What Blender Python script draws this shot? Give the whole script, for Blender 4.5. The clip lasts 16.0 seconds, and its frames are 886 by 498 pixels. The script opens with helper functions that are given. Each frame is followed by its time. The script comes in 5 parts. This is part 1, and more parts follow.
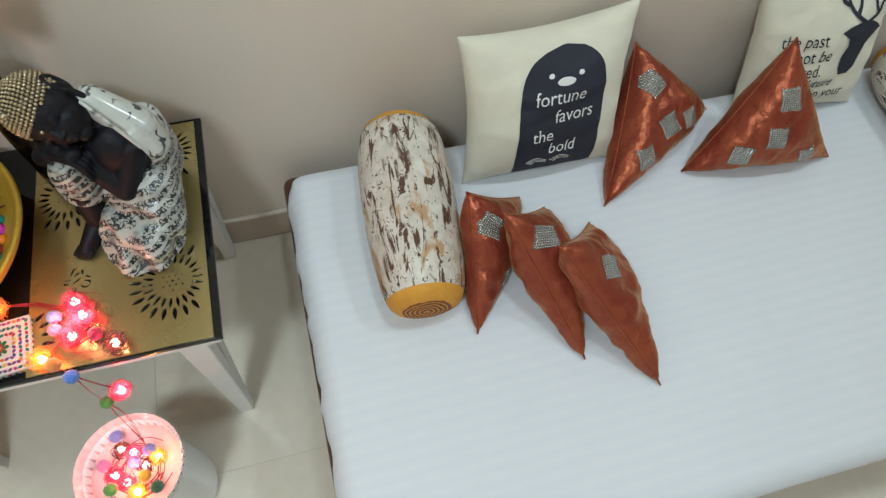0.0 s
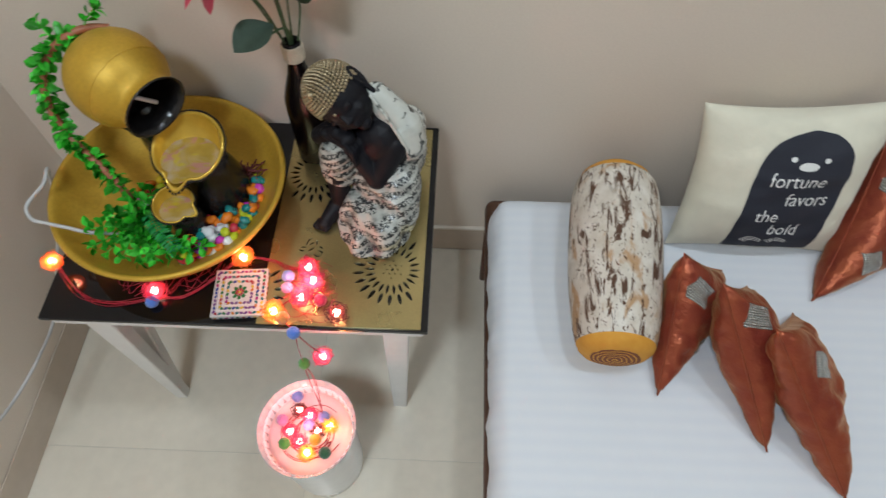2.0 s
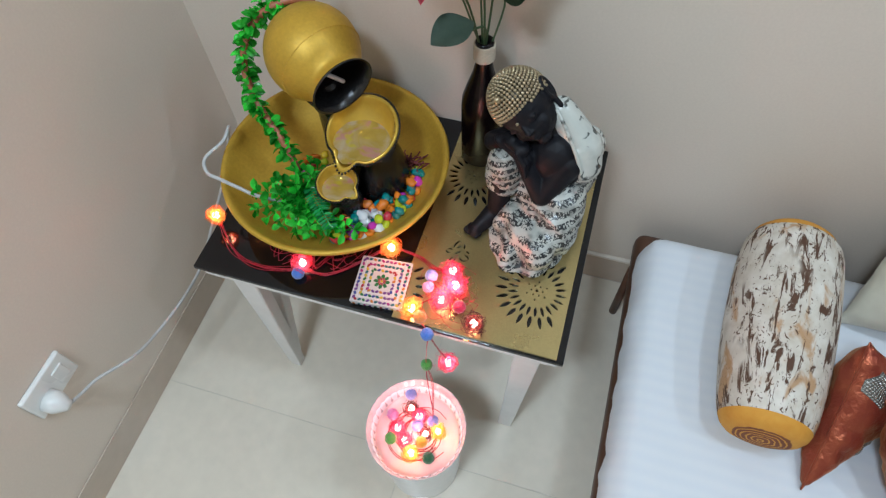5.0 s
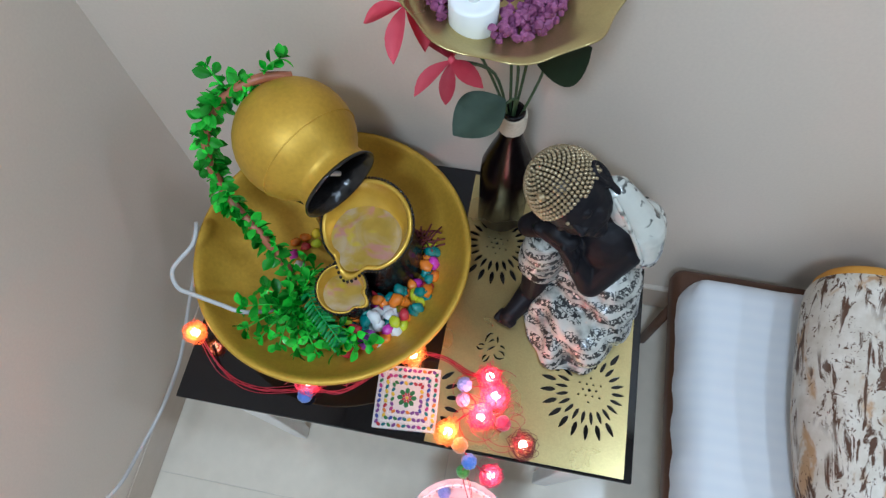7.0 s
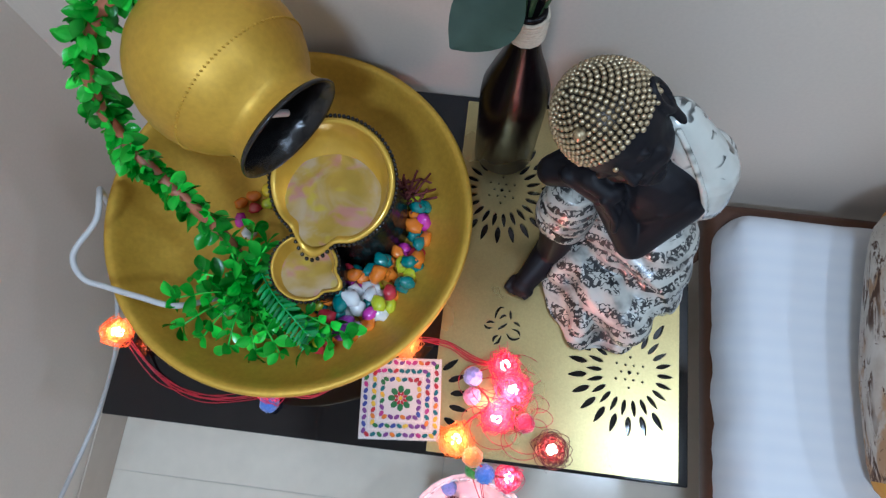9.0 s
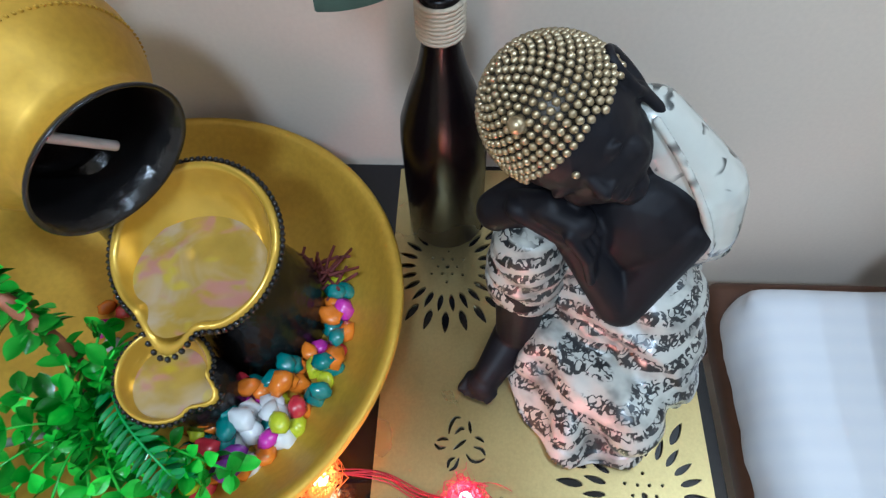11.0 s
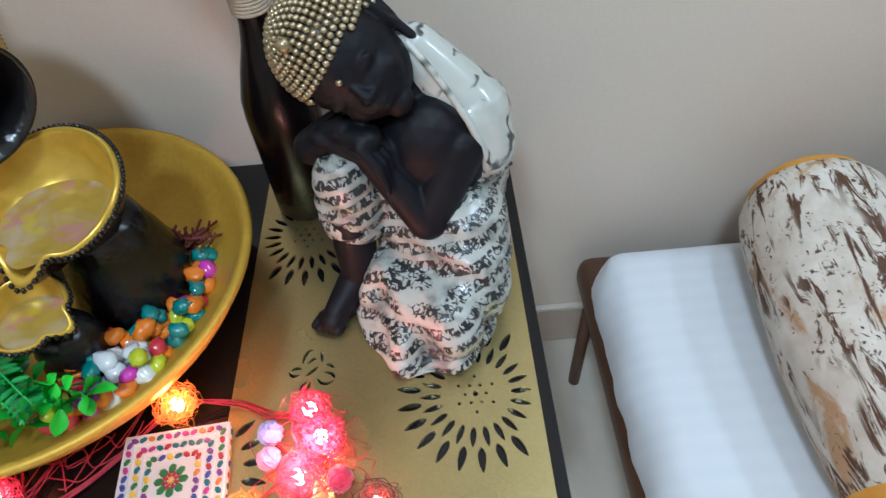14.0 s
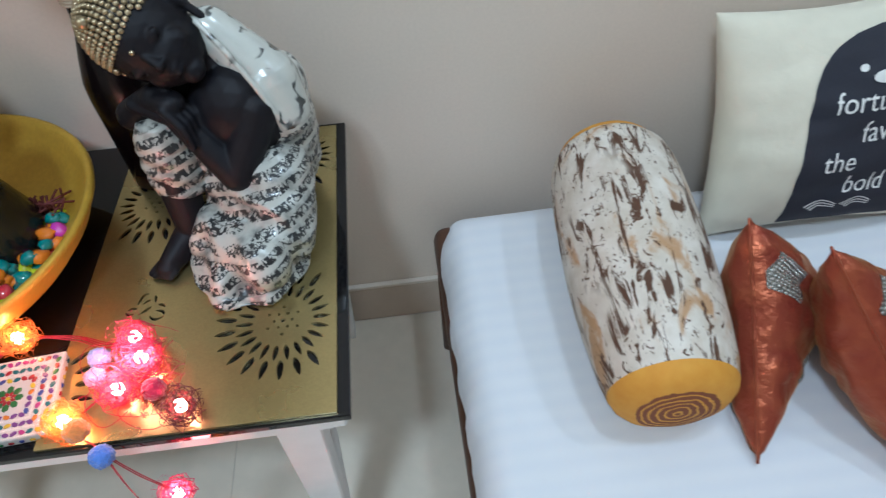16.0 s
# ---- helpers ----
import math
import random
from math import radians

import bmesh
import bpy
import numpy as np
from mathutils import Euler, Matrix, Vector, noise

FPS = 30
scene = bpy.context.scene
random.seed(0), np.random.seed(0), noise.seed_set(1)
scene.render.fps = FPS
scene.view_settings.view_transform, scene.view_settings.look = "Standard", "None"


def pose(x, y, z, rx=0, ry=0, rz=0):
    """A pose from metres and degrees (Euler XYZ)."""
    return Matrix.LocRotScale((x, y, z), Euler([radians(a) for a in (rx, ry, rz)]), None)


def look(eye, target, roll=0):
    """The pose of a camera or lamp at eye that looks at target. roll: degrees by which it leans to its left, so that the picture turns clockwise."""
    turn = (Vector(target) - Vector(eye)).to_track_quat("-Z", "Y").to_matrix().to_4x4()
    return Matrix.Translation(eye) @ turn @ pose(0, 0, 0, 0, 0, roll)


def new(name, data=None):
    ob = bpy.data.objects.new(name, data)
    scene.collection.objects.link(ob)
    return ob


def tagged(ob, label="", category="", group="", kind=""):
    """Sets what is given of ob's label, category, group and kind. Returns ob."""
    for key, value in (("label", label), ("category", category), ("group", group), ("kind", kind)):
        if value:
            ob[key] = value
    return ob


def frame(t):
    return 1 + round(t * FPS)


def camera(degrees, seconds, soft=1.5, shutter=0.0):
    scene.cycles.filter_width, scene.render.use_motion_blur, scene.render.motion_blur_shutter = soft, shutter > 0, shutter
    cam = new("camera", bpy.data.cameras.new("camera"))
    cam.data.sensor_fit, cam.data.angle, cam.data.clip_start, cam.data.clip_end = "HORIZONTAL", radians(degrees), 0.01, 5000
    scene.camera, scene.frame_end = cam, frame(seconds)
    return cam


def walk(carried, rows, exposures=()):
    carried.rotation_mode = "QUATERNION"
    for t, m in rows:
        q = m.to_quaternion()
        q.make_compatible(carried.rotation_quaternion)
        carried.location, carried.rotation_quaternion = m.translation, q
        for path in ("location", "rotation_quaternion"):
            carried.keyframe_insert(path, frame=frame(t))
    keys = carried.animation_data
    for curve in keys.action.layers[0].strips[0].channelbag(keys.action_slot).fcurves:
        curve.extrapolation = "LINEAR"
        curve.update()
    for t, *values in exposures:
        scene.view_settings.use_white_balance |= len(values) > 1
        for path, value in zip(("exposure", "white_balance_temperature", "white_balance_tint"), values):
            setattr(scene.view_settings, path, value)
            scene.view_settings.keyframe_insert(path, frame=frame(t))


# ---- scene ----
cam = camera(71.0, 16.0, soft=1.25, shutter=0.4)
PATH = [
    (0, (0.222, -0.408, 1.414), (0.515, 0.491, -0.349), 3.9),
    (0.5, (0.197, -0.415, 1.415), (0.442, 0.511, -0.34), 2.9),
    (1, (0.149, -0.415, 1.423), (0.297, 0.558, -0.318), 0.7),
    (1.5, (0.102, -0.411, 1.432), (0.166, 0.6, -0.292), 0.7),
    (2, (0.038, -0.418, 1.435), (0.005, 0.62, -0.274), 0.5),
    (2.5, (-0.008, -0.429, 1.42), (-0.138, 0.626, -0.274), -0.5),
    (3, (-0.046, -0.423, 1.411), (-0.233, 0.622, -0.284), -0.0),
    (3.5, (-0.05, -0.441, 1.425), (-0.351, 0.59, -0.262), -1.2),
    (3.7, (-0.042, -0.46, 1.423), (-0.398, 0.572, -0.253), -2.0),
    (5.8, (-0.097, -0.278, 1.414), (-0.415, 0.617, -0.345), -5.2),
    (6, (-0.131, -0.245, 1.423), (-0.419, 0.628, -0.354), -4.8),
    (6.5, (-0.172, -0.163, 1.406), (-0.406, 0.695, -0.385), -3.6),
    (7, (-0.22, -0.103, 1.382), (-0.417, 0.707, -0.436), -3.2),
    (7.5, (-0.246, -0.044, 1.337), (-0.4, 0.66, -0.528), -3.2),
    (8, (-0.25, -0.009, 1.296), (-0.389, 0.621, -0.597), -4.2),
    (8.5, (-0.26, 0.01, 1.256), (-0.372, 0.58, -0.658), -3.8),
    (9, (-0.268, 0.014, 1.201), (-0.348, 0.608, -0.708), -0.8),
    (9.5, (-0.249, 0.032, 1.149), (-0.33, 0.714, -0.73), -0.5),
    (9.7, (-0.245, 0.04, 1.125), (-0.326, 0.743, -0.746), -0.9),
    (11.8, (-0.195, -0.005, 0.985), (-0.26, 1.184, -0.622), -3.1),
    (12, (-0.191, -0.013, 0.983), (-0.246, 1.185, -0.618), -3.0),
    (12.5, (-0.175, -0.039, 0.977), (-0.219, 1.18, -0.608), -3.3),
    (13, (-0.154, -0.07, 0.977), (-0.196, 1.158, -0.601), -4.3),
    (13.5, (-0.126, -0.107, 0.981), (-0.164, 1.144, -0.579), -5.1),
    (14, (-0.083, -0.141, 0.986), (-0.096, 1.151, -0.541), -5.1),
    (14.5, (-0.053, -0.172, 0.985), (-0.062, 1.115, -0.546), -5.3),
    (15, (-0.024, -0.206, 0.988), (-0.026, 1.101, -0.527), -5.4),
    (15.5, (0.023, -0.246, 0.988), (0.057, 1.084, -0.505), -4.8),
    (16, (0.08, -0.281, 1.004), (0.163, 1.052, -0.485), -4.2),
]
EXPOSURES = [(0.0, -0.12, 6200, 5), (2.0, -0.18, 6200, 11), (3.5, -0.12, 5950, 8), (6.0, 0.02, 5600, 9), (7.0, 0.0, 5450, 10), (9.0, -0.06, 5250, 12), (9.5, -0.04, 5250, 11), (12.0, 0.36, 5450, 9), (13.0, 0.30, 5450, 8), (14.5, 0.08, 5500, 8), (16.0, 0.02, 5500, 8)]
walk(cam, [(t, look(eye, target, roll)) for t, eye, target, roll in PATH], EXPOSURES)

# ---------------------------------------------------------------- world and lamps
world = bpy.data.worlds.new("room_world")
scene.world = world
world.use_nodes = True
world.node_tree.nodes["Background"].inputs[0].default_value = (0.75, 0.85, 1.0, 1)
world.node_tree.nodes["Background"].inputs[1].default_value = 0.05


def ceiling_lamp(name, x, y, z, sx, sy, watts, colour, target=None):
    data = bpy.data.lights.new(name, "AREA")
    data.shape, data.size, data.size_y, data.energy, data.color = "RECTANGLE", sx, sy, watts, colour
    ob = new(name, data)
    ob.matrix_world = look((x, y, z), target or (x, y - 0.001, 0))
    return ob


ceiling_lamp("ceiling_lamp_bed", 0.62, 0.08, 2.62, 0.20, 0.20, 9.0, (0.80, 0.93, 1.0))
ceiling_lamp("ceiling_lamp_end", 1.62, -0.02, 2.62, 0.13, 0.13, 9.5, (0.80, 0.93, 1.0))
ceiling_lamp("ceiling_lamp_table", -0.42, -1.05, 2.62, 0.30, 0.30, 30, (0.80, 0.93, 1.0))


def glow_lamp(x, y, z, watts, colour, size=0.012):
    data = bpy.data.lights.new("bulb_light", "POINT")
    data.energy, data.color, data.shadow_soft_size = watts, colour, size
    ob = new("bulb_light", data)
    ob.location = (x, y, z)


# ---------------------------------------------------------------- materials
def mat(name, colour, rough=0.5, metal=0.0, spread=0.10, grain=60.0, bump=0.15, coarse=4.0, stretch=(1, 1, 1),
        coat=0.0, spec=0.5, second=None, trans=0.0, sheen=0.0, bump_size=0.002, rough_spread=0.08, piece=0.0):
    """A surface with colour variation at two scales, uneven gloss and fine relief."""
    m = bpy.data.materials.new(name)
    m.use_nodes = True
    nt = m.node_tree
    b = nt.nodes["Principled BSDF"]
    tc = nt.nodes.new("ShaderNodeTexCoord")
    mp = nt.nodes.new("ShaderNodeMapping")
    mp.inputs["Scale"].default_value = stretch
    nt.links.new(tc.outputs["Object"], mp.inputs[0])
    fine = nt.nodes.new("ShaderNodeTexNoise")
    fine.inputs["Scale"].default_value, fine.inputs["Detail"].default_value = grain, 6
    big = nt.nodes.new("ShaderNodeTexNoise")
    big.inputs["Scale"].default_value, big.inputs["Detail"].default_value = coarse, 4
    for n in (fine, big):
        nt.links.new(mp.outputs[0], n.inputs["Vector"])
    add = nt.nodes.new("ShaderNodeMath")
    add.operation = "ADD"
    nt.links.new(fine.outputs["Fac"], add.inputs[0])
    nt.links.new(big.outputs["Fac"], add.inputs[1])
    ramp = nt.nodes.new("ShaderNodeMapRange")
    ramp.inputs[1].default_value, ramp.inputs[2].default_value = 0.65, 1.35
    nt.links.new(add.outputs[0], ramp.inputs[0])
    mix = nt.nodes.new("ShaderNodeMix")
    mix.data_type = "RGBA"
    c2 = second or tuple(min(1, c * (1 + spread)) for c in colour)
    c1 = colour if second else tuple(c * (1 - spread) for c in colour)
    mix.inputs[6].default_value, mix.inputs[7].default_value = (*c1, 1), (*c2, 1)
    nt.links.new(ramp.outputs[0], mix.inputs[0])
    out = mix.outputs[2]
    if piece:
        info = nt.nodes.new("ShaderNodeObjectInfo")
        hsv = nt.nodes.new("ShaderNodeHueSaturation")
        rr = nt.nodes.new("ShaderNodeMapRange")
        rr.inputs[3].default_value, rr.inputs[4].default_value = 1 - piece, 1 + piece
        nt.links.new(info.outputs["Random"], rr.inputs[0])
        nt.links.new(rr.outputs[0], hsv.inputs["Value"])
        nt.links.new(out, hsv.inputs["Color"])
        out = hsv.outputs[0]
    nt.links.new(out, b.inputs["Base Color"])
    rg = nt.nodes.new("ShaderNodeMapRange")
    rg.inputs[3].default_value, rg.inputs[4].default_value = max(0.02, rough - rough_spread), min(1, rough + rough_spread)
    nt.links.new(big.outputs["Fac"], rg.inputs[0])
    nt.links.new(rg.outputs[0], b.inputs["Roughness"])
    b.inputs["Metallic"].default_value = metal
    b.inputs["Specular IOR Level"].default_value = spec
    b.inputs["Coat Weight"].default_value = coat
    b.inputs["Coat Roughness"].default_value = 0.08
    b.inputs["Transmission Weight"].default_value = trans
    b.inputs["Sheen Weight"].default_value = sheen
    if bump:
        bp = nt.nodes.new("ShaderNodeBump")
        bp.inputs["Strength"].default_value, bp.inputs["Distance"].default_value = bump, bump_size
        nt.links.new(fine.outputs["Fac"], bp.inputs["Height"])
        nt.links.new(bp.outputs[0], b.inputs["Normal"])
    return m


def node(m, kind, **inputs):
    n = m.node_tree.nodes.new(kind)
    for key, value in inputs.items():
        n.inputs[key.replace("_", " ")].default_value = value
    return n


def glow(name, colour, strength):
    m = bpy.data.materials.new(name)
    m.use_nodes = True
    b = m.node_tree.nodes["Principled BSDF"]
    b.inputs["Base Color"].default_value = (*colour, 1)
    b.inputs["Emission Color"].default_value = (*colour, 1)
    b.inputs["Emission Strength"].default_value = strength
    return m


def overlay(m, fac_socket, colour, rough=None):
    """Lay a second colour over a material where fac is 1."""
    nt = m.node_tree
    b = nt.nodes["Principled BSDF"]
    old = b.inputs["Base Color"].links[0].from_socket
    mix = nt.nodes.new("ShaderNodeMix")
    mix.data_type = "RGBA"
    mix.inputs[7].default_value = (*colour, 1)
    nt.links.new(fac_socket, mix.inputs[0])
    nt.links.new(old, mix.inputs[6])
    nt.links.new(mix.outputs[2], b.inputs["Base Color"])


def threshold(m, socket, low, high):
    r = m.node_tree.nodes.new("ShaderNodeMapRange")
    r.interpolation_type = "SMOOTHSTEP"
    r.inputs[1].default_value, r.inputs[2].default_value = low, high
    m.node_tree.links.new(socket, r.inputs[0])
    return r.outputs[0]


def mapped(m, scale, rot=(0, 0, 0), space="Object"):
    nt = m.node_tree
    tc, mp = nt.nodes.new("ShaderNodeTexCoord"), nt.nodes.new("ShaderNodeMapping")
    mp.inputs["Scale"].default_value, mp.inputs["Rotation"].default_value = scale, rot
    nt.links.new(tc.outputs[space], mp.inputs[0])
    return mp.outputs[0]


def times(m, a, b, op="MULTIPLY"):
    n = m.node_tree.nodes.new("ShaderNodeMath")
    n.operation = op
    m.node_tree.links.new(a, n.inputs[0])
    if isinstance(b, (int, float)):
        n.inputs[1].default_value = b
    else:
        m.node_tree.links.new(b, n.inputs[1])
    return n.outputs[0]


def noise_on(m, vec, scale, detail=4, rough=0.55, distort=0.0):
    n = m.node_tree.nodes.new("ShaderNodeTexNoise")
    n.inputs["Scale"].default_value, n.inputs["Detail"].default_value = scale, detail
    n.inputs["Roughness"].default_value, n.inputs["Distortion"].default_value = rough, distort
    m.node_tree.links.new(vec, n.inputs["Vector"])
    return n.outputs["Fac"]


WALL = mat("wall_paint", (0.72, 0.625, 0.53), 0.50, spread=0.04, grain=220, bump=0.06, coarse=1.6, bump_size=0.001)
CEIL = mat("ceiling_paint", (0.82, 0.81, 0.78), 0.7, spread=0.03)
TILE = mat("vitrified_tile", (0.72, 0.645, 0.53), 0.16, spread=0.05, grain=35, bump=0.0, coarse=2.2, rough_spread=0.05, piece=0.02)
GROUT = mat("grout", (0.60, 0.545, 0.46), 0.9, grain=300)
SKIRT = mat("skirting_tile", (0.55, 0.455, 0.365), 0.25, spread=0.06, grain=30, bump=0.0, coarse=3)
SKIRT_EDGE = mat("skirting_edge", (0.70, 0.62, 0.52), 0.5, spread=0.05)
GLASS_BLACK = mat("black_glass", (0.004, 0.004, 0.005), 0.05, spec=0.42, spread=0.2, bump=0.0, rough_spread=0.03, grain=30)
WHITE_METAL = mat("white_painted_wood", (0.78, 0.76, 0.74), 0.35, spread=0.05, grain=40, bump=0.05)
GOLD_SHEET = mat("gold_sheet", (0.47, 0.385, 0.175), 0.29, metal=0.88, spread=0.10, grain=420, bump=0.10, coarse=9, rough_spread=0.07, bump_size=0.0006)
GOLD_PAINT = mat("gold_paint", (0.57, 0.345, 0.036), 0.49, metal=0.42, spread=0.12, grain=180, bump=0.10, coarse=14, rough_spread=0.08, bump_size=0.001)
GOLD_DARK = mat("aged_gold_paint", (0.40, 0.28, 0.045), 0.5, metal=0.35, spread=0.18, grain=120, bump=0.1, coarse=10, bump_size=0.001)
GOLD_WET = mat("wet_gold_paint", (0.66, 0.42, 0.05), 0.24, metal=0.45, spread=0.10, grain=90, bump=0.08, coarse=30, coat=0.4, bump_size=0.001)
BLACK_WET = mat("black_glaze", (0.012, 0.011, 0.011), 0.16, spread=0.3, grain=90, bump=0.5, bump_size=0.003, rough_spread=0.08)
SHEET = mat("white_sheet", (0.70, 0.71, 0.735), 0.75, spread=0.02, grain=25, bump=0.12, coarse=5, sheen=0.2, bump_size=0.003)
BED_BROWN = mat("brown_rexine", (0.085, 0.035, 0.018), 0.4, spread=0.2, grain=90, bump=0.1, coarse=12)
CREAM = mat("cream_cotton", (0.70, 0.66, 0.53), 0.85, spread=0.06, grain=26, bump=0.30, coarse=9, sheen=0.2, bump_size=0.008)
NAVY = mat("navy_print", (0.018, 0.020, 0.032), 0.75, spread=0.15, grain=400, bump=0.2, bump_size=0.0006)
PRINT_WHITE = mat("white_print", (0.75, 0.75, 0.72), 0.8, spread=0.04, grain=400)
COPPER = mat("copper_satin", (0.23, 0.034, 0.030), 0.32, metal=0.45, spread=0.18, grain=42, bump=0.85, coarse=9, sheen=0.08, second=(0.36, 0.088, 0.045), bump_size=0.006, rough_spread=0.1)
shot = COPPER.node_tree.nodes["Principled BSDF"]
shot.inputs["Specular IOR Level"].default_value = 1.0
shot.inputs["Specular Tint"].default_value = (1.0, 0.62, 0.22, 1)
shot.inputs["Sheen Weight"].default_value = 0.30
shot.inputs["Sheen Roughness"].default_value = 0.35
shot.inputs["Sheen Tint"].default_value = (1.0, 0.62, 0.25, 1)
SEQUIN = mat("silver_rhinestones", (0.60, 0.59, 0.55), 0.25, metal=0.7, spread=0.1, grain=100, bump=0.0)
SEQUIN_PLAIN = mat("silver_beads", (0.62, 0.61, 0.60), 0.3, metal=0.4, spread=0.1, grain=100, bump=0.0)
SKIN = mat("matt_black_resin", (0.0075, 0.007, 0.0095), 0.52, spec=0.20, spread=0.25, grain=70, bump=0.08, coarse=20, rough_spread=0.08, bump_size=0.001)
HAIR = mat("antique_gold", (0.022, 0.016, 0.010), 0.35, metal=0.6, spread=0.3, grain=200, bump=0.1)
HAIR_TIP = mat("antique_gold_bright", (0.60, 0.52, 0.36), 0.30, metal=0.8, spread=0.25, grain=260, bump=0.2, second=(0.30, 0.22, 0.11))
ROBE = mat("white_glazed_resin", (0.46, 0.46, 0.415), 0.32, spread=0.10, grain=60, bump=0.1, coarse=18, coat=0.15, bump_size=0.002)
ROPE = mat("jute_rope", (0.52, 0.44, 0.33), 0.9, spread=0.2, grain=300, bump=0.6, stretch=(1, 1, 3))
BOTTLE = mat("black_painted_glass", (0.004, 0.0025, 0.003), 0.27, spec=0.25, spread=0.2, grain=60, bump=0.03)
LEAF = mat("plastic_leaf", (0.045, 0.50, 0.035), 0.22, spread=0.35, grain=80, bump=0.2, coarse=25, piece=0.40, second=(0.13, 0.78, 0.07))
LEAF_FERN = mat("plastic_fern", (0.03, 0.36, 0.08), 0.35, spread=0.3, grain=80, bump=0.2, coarse=25, piece=0.3)
VINE_STEM = mat("vine_stem", (0.42, 0.14, 0.07), 0.45, spread=0.2, grain=60)
LEAF_GREY = mat("eucalyptus_leaf", (0.10, 0.155, 0.115), 0.55, spread=0.2, grain=60, bump=0.15, coarse=20)
LEAF_DARK = mat("dark_leaf", (0.022, 0.045, 0.02), 0.5, spread=0.25, grain=60, bump=0.15, coarse=20)
STEM = mat("green_stem", (0.05, 0.09, 0.035), 0.55, spread=0.2)
PETAL = mat("pink_petal", (0.62, 0.045, 0.09), 0.55, spread=0.2, grain=40, coarse=20, second=(0.72, 0.11, 0.15), bump=0.1, piece=0.15)
PURPLE = mat("purple_petal", (0.11, 0.015, 0.06), 0.6, spread=0.4, grain=90, coarse=60, second=(0.34, 0.10, 0.24))
WAX = mat("white_wax", (0.83, 0.85, 0.85), 0.4, spread=0.03)
PLASTIC = mat("white_plastic", (0.78, 0.78, 0.75), 0.28, spread=0.03, grain=30, bump=0.0)
CABLE = mat("white_cable", (0.50, 0.49, 0.48), 0.4, spread=0.06)
TUB = mat("white_tub_plastic", (0.86, 0.87, 0.88), 0.25, spread=0.03, bump=0.0)
# inside of the white tub: the bulbs' pink light is put into this colour
TUB_PINK_LIT = mat("pink_lit_tub_inside", (0.82, 0.62, 0.60), 0.5, spread=0.08, grain=40)
CLEAR = mat("clear_acrylic", (0.92, 0.90, 0.90), 0.14, trans=0.45, bump=0.0)
WIRE_RED = mat("red_wire", (0.40, 0.012, 0.03), 0.4, spread=0.2)
TWIG = mat("dried_twig", (0.16, 0.03, 0.028), 0.8, spread=0.3)
BOX_WHITE = mat("white_marble_paint", (0.47, 0.46, 0.455), 0.3, spread=0.05, grain=50, bump=0.1)
BULB_WARM = glow("warm_bulb_glow", (1.0, 0.58, 0.28), 65)
BULB_RED = glow("red_bulb_glow", (1.0, 0.46, 0.34), 60)
THREAD = {k: mat("thread_" + k, c, 0.6, spread=0.2, grain=200, trans=0.0) for k, c in {
    "red": (0.66, 0.04, 0.12), "orange": (0.80, 0.22, 0.03), "pink": (0.70, 0.05, 0.16), "dark": (0.10, 0.02, 0.02), "yellow": (0.80, 0.45, 0.05)}.items()}
POM = {k: mat("pompom_" + k, c, 0.95, spread=0.2, grain=400, bump=0.9, sheen=0.5) for k, c in {
    "crimson": (0.52, 0.012, 0.07), "blue": (0.09, 0.20, 0.62), "lilac": (0.26, 0.30, 0.68), "pink": (0.80, 0.26, 0.50), "green": (0.10, 0.36, 0.06), "darkgreen": (0.02, 0.12, 0.05), "orange": (0.80, 0.25, 0.06), "yellow": (0.80, 0.42, 0.03)}.items()}
GEM = {k: mat("stone_" + k, c, 0.16, spread=0.12, grain=40, bump=0.05, coat=0.5) for k, c in {
    "orange": (0.80, 0.21, 0.015), "teal": (0.012, 0.20, 0.19), "magenta": (0.60, 0.04, 0.42), "lime": (0.55, 0.60, 0.02), "red": (0.55, 0.03, 0.05),
    "white": (0.76, 0.76, 0.76), "violet": (0.30, 0.05, 0.40), "yellow": (0.75, 0.50, 0.02), "blue": (0.03, 0.10, 0.40), "green": (0.02, 0.22, 0.06)}.items()}



def translucent(name, colour):
    m = bpy.data.materials.new(name)
    m.use_nodes = True
    nt = m.node_tree
    out = nt.nodes["Material Output"]
    nt.nodes.remove(nt.nodes["Principled BSDF"])
    tr, df, mx = nt.nodes.new("ShaderNodeBsdfTranslucent"), nt.nodes.new("ShaderNodeBsdfDiffuse"), nt.nodes.new("ShaderNodeMixShader")
    tr.inputs[0].default_value = df.inputs[0].default_value = (*colour, 1)
    mx.inputs[0].default_value = 0.35
    nt.links.new(tr.outputs[0], mx.inputs[1])
    nt.links.new(df.outputs[0], mx.inputs[2])
    nt.links.new(mx.outputs[0], out.inputs[0])
    return m


FIBRE = {k: translucent("fibre_" + k, c) for k, c in {
    "red": (0.80, 0.06, 0.10), "orange": (0.85, 0.32, 0.05), "pink": (0.85, 0.12, 0.25), "dark": (0.16, 0.03, 0.03), "yellow": (0.85, 0.50, 0.08)}.items()}

# satin stripes woven into the sheet
v = mapped(SHEET, (1, 1, 1))
w = node(SHEET, "ShaderNodeTexWave", Scale=13.0, Distortion=0.3)
w.bands_direction = "Y"
SHEET.node_tree.links.new(v, w.inputs["Vector"])
overlay(SHEET, times(SHEET, w.outputs["Fac"], 0.42), (0.645, 0.665, 0.715))

# black script-like strokes on the robe: rows of upright marks with gaps between words
def contour(m, socket, width):
    n = m.node_tree.nodes.new("ShaderNodeMath")
    n.operation = "ABSOLUTE"
    m.node_tree.links.new(times(m, socket, -0.5, "ADD"), n.inputs[0])
    return threshold(m, n.outputs[0], width, width * 0.55)


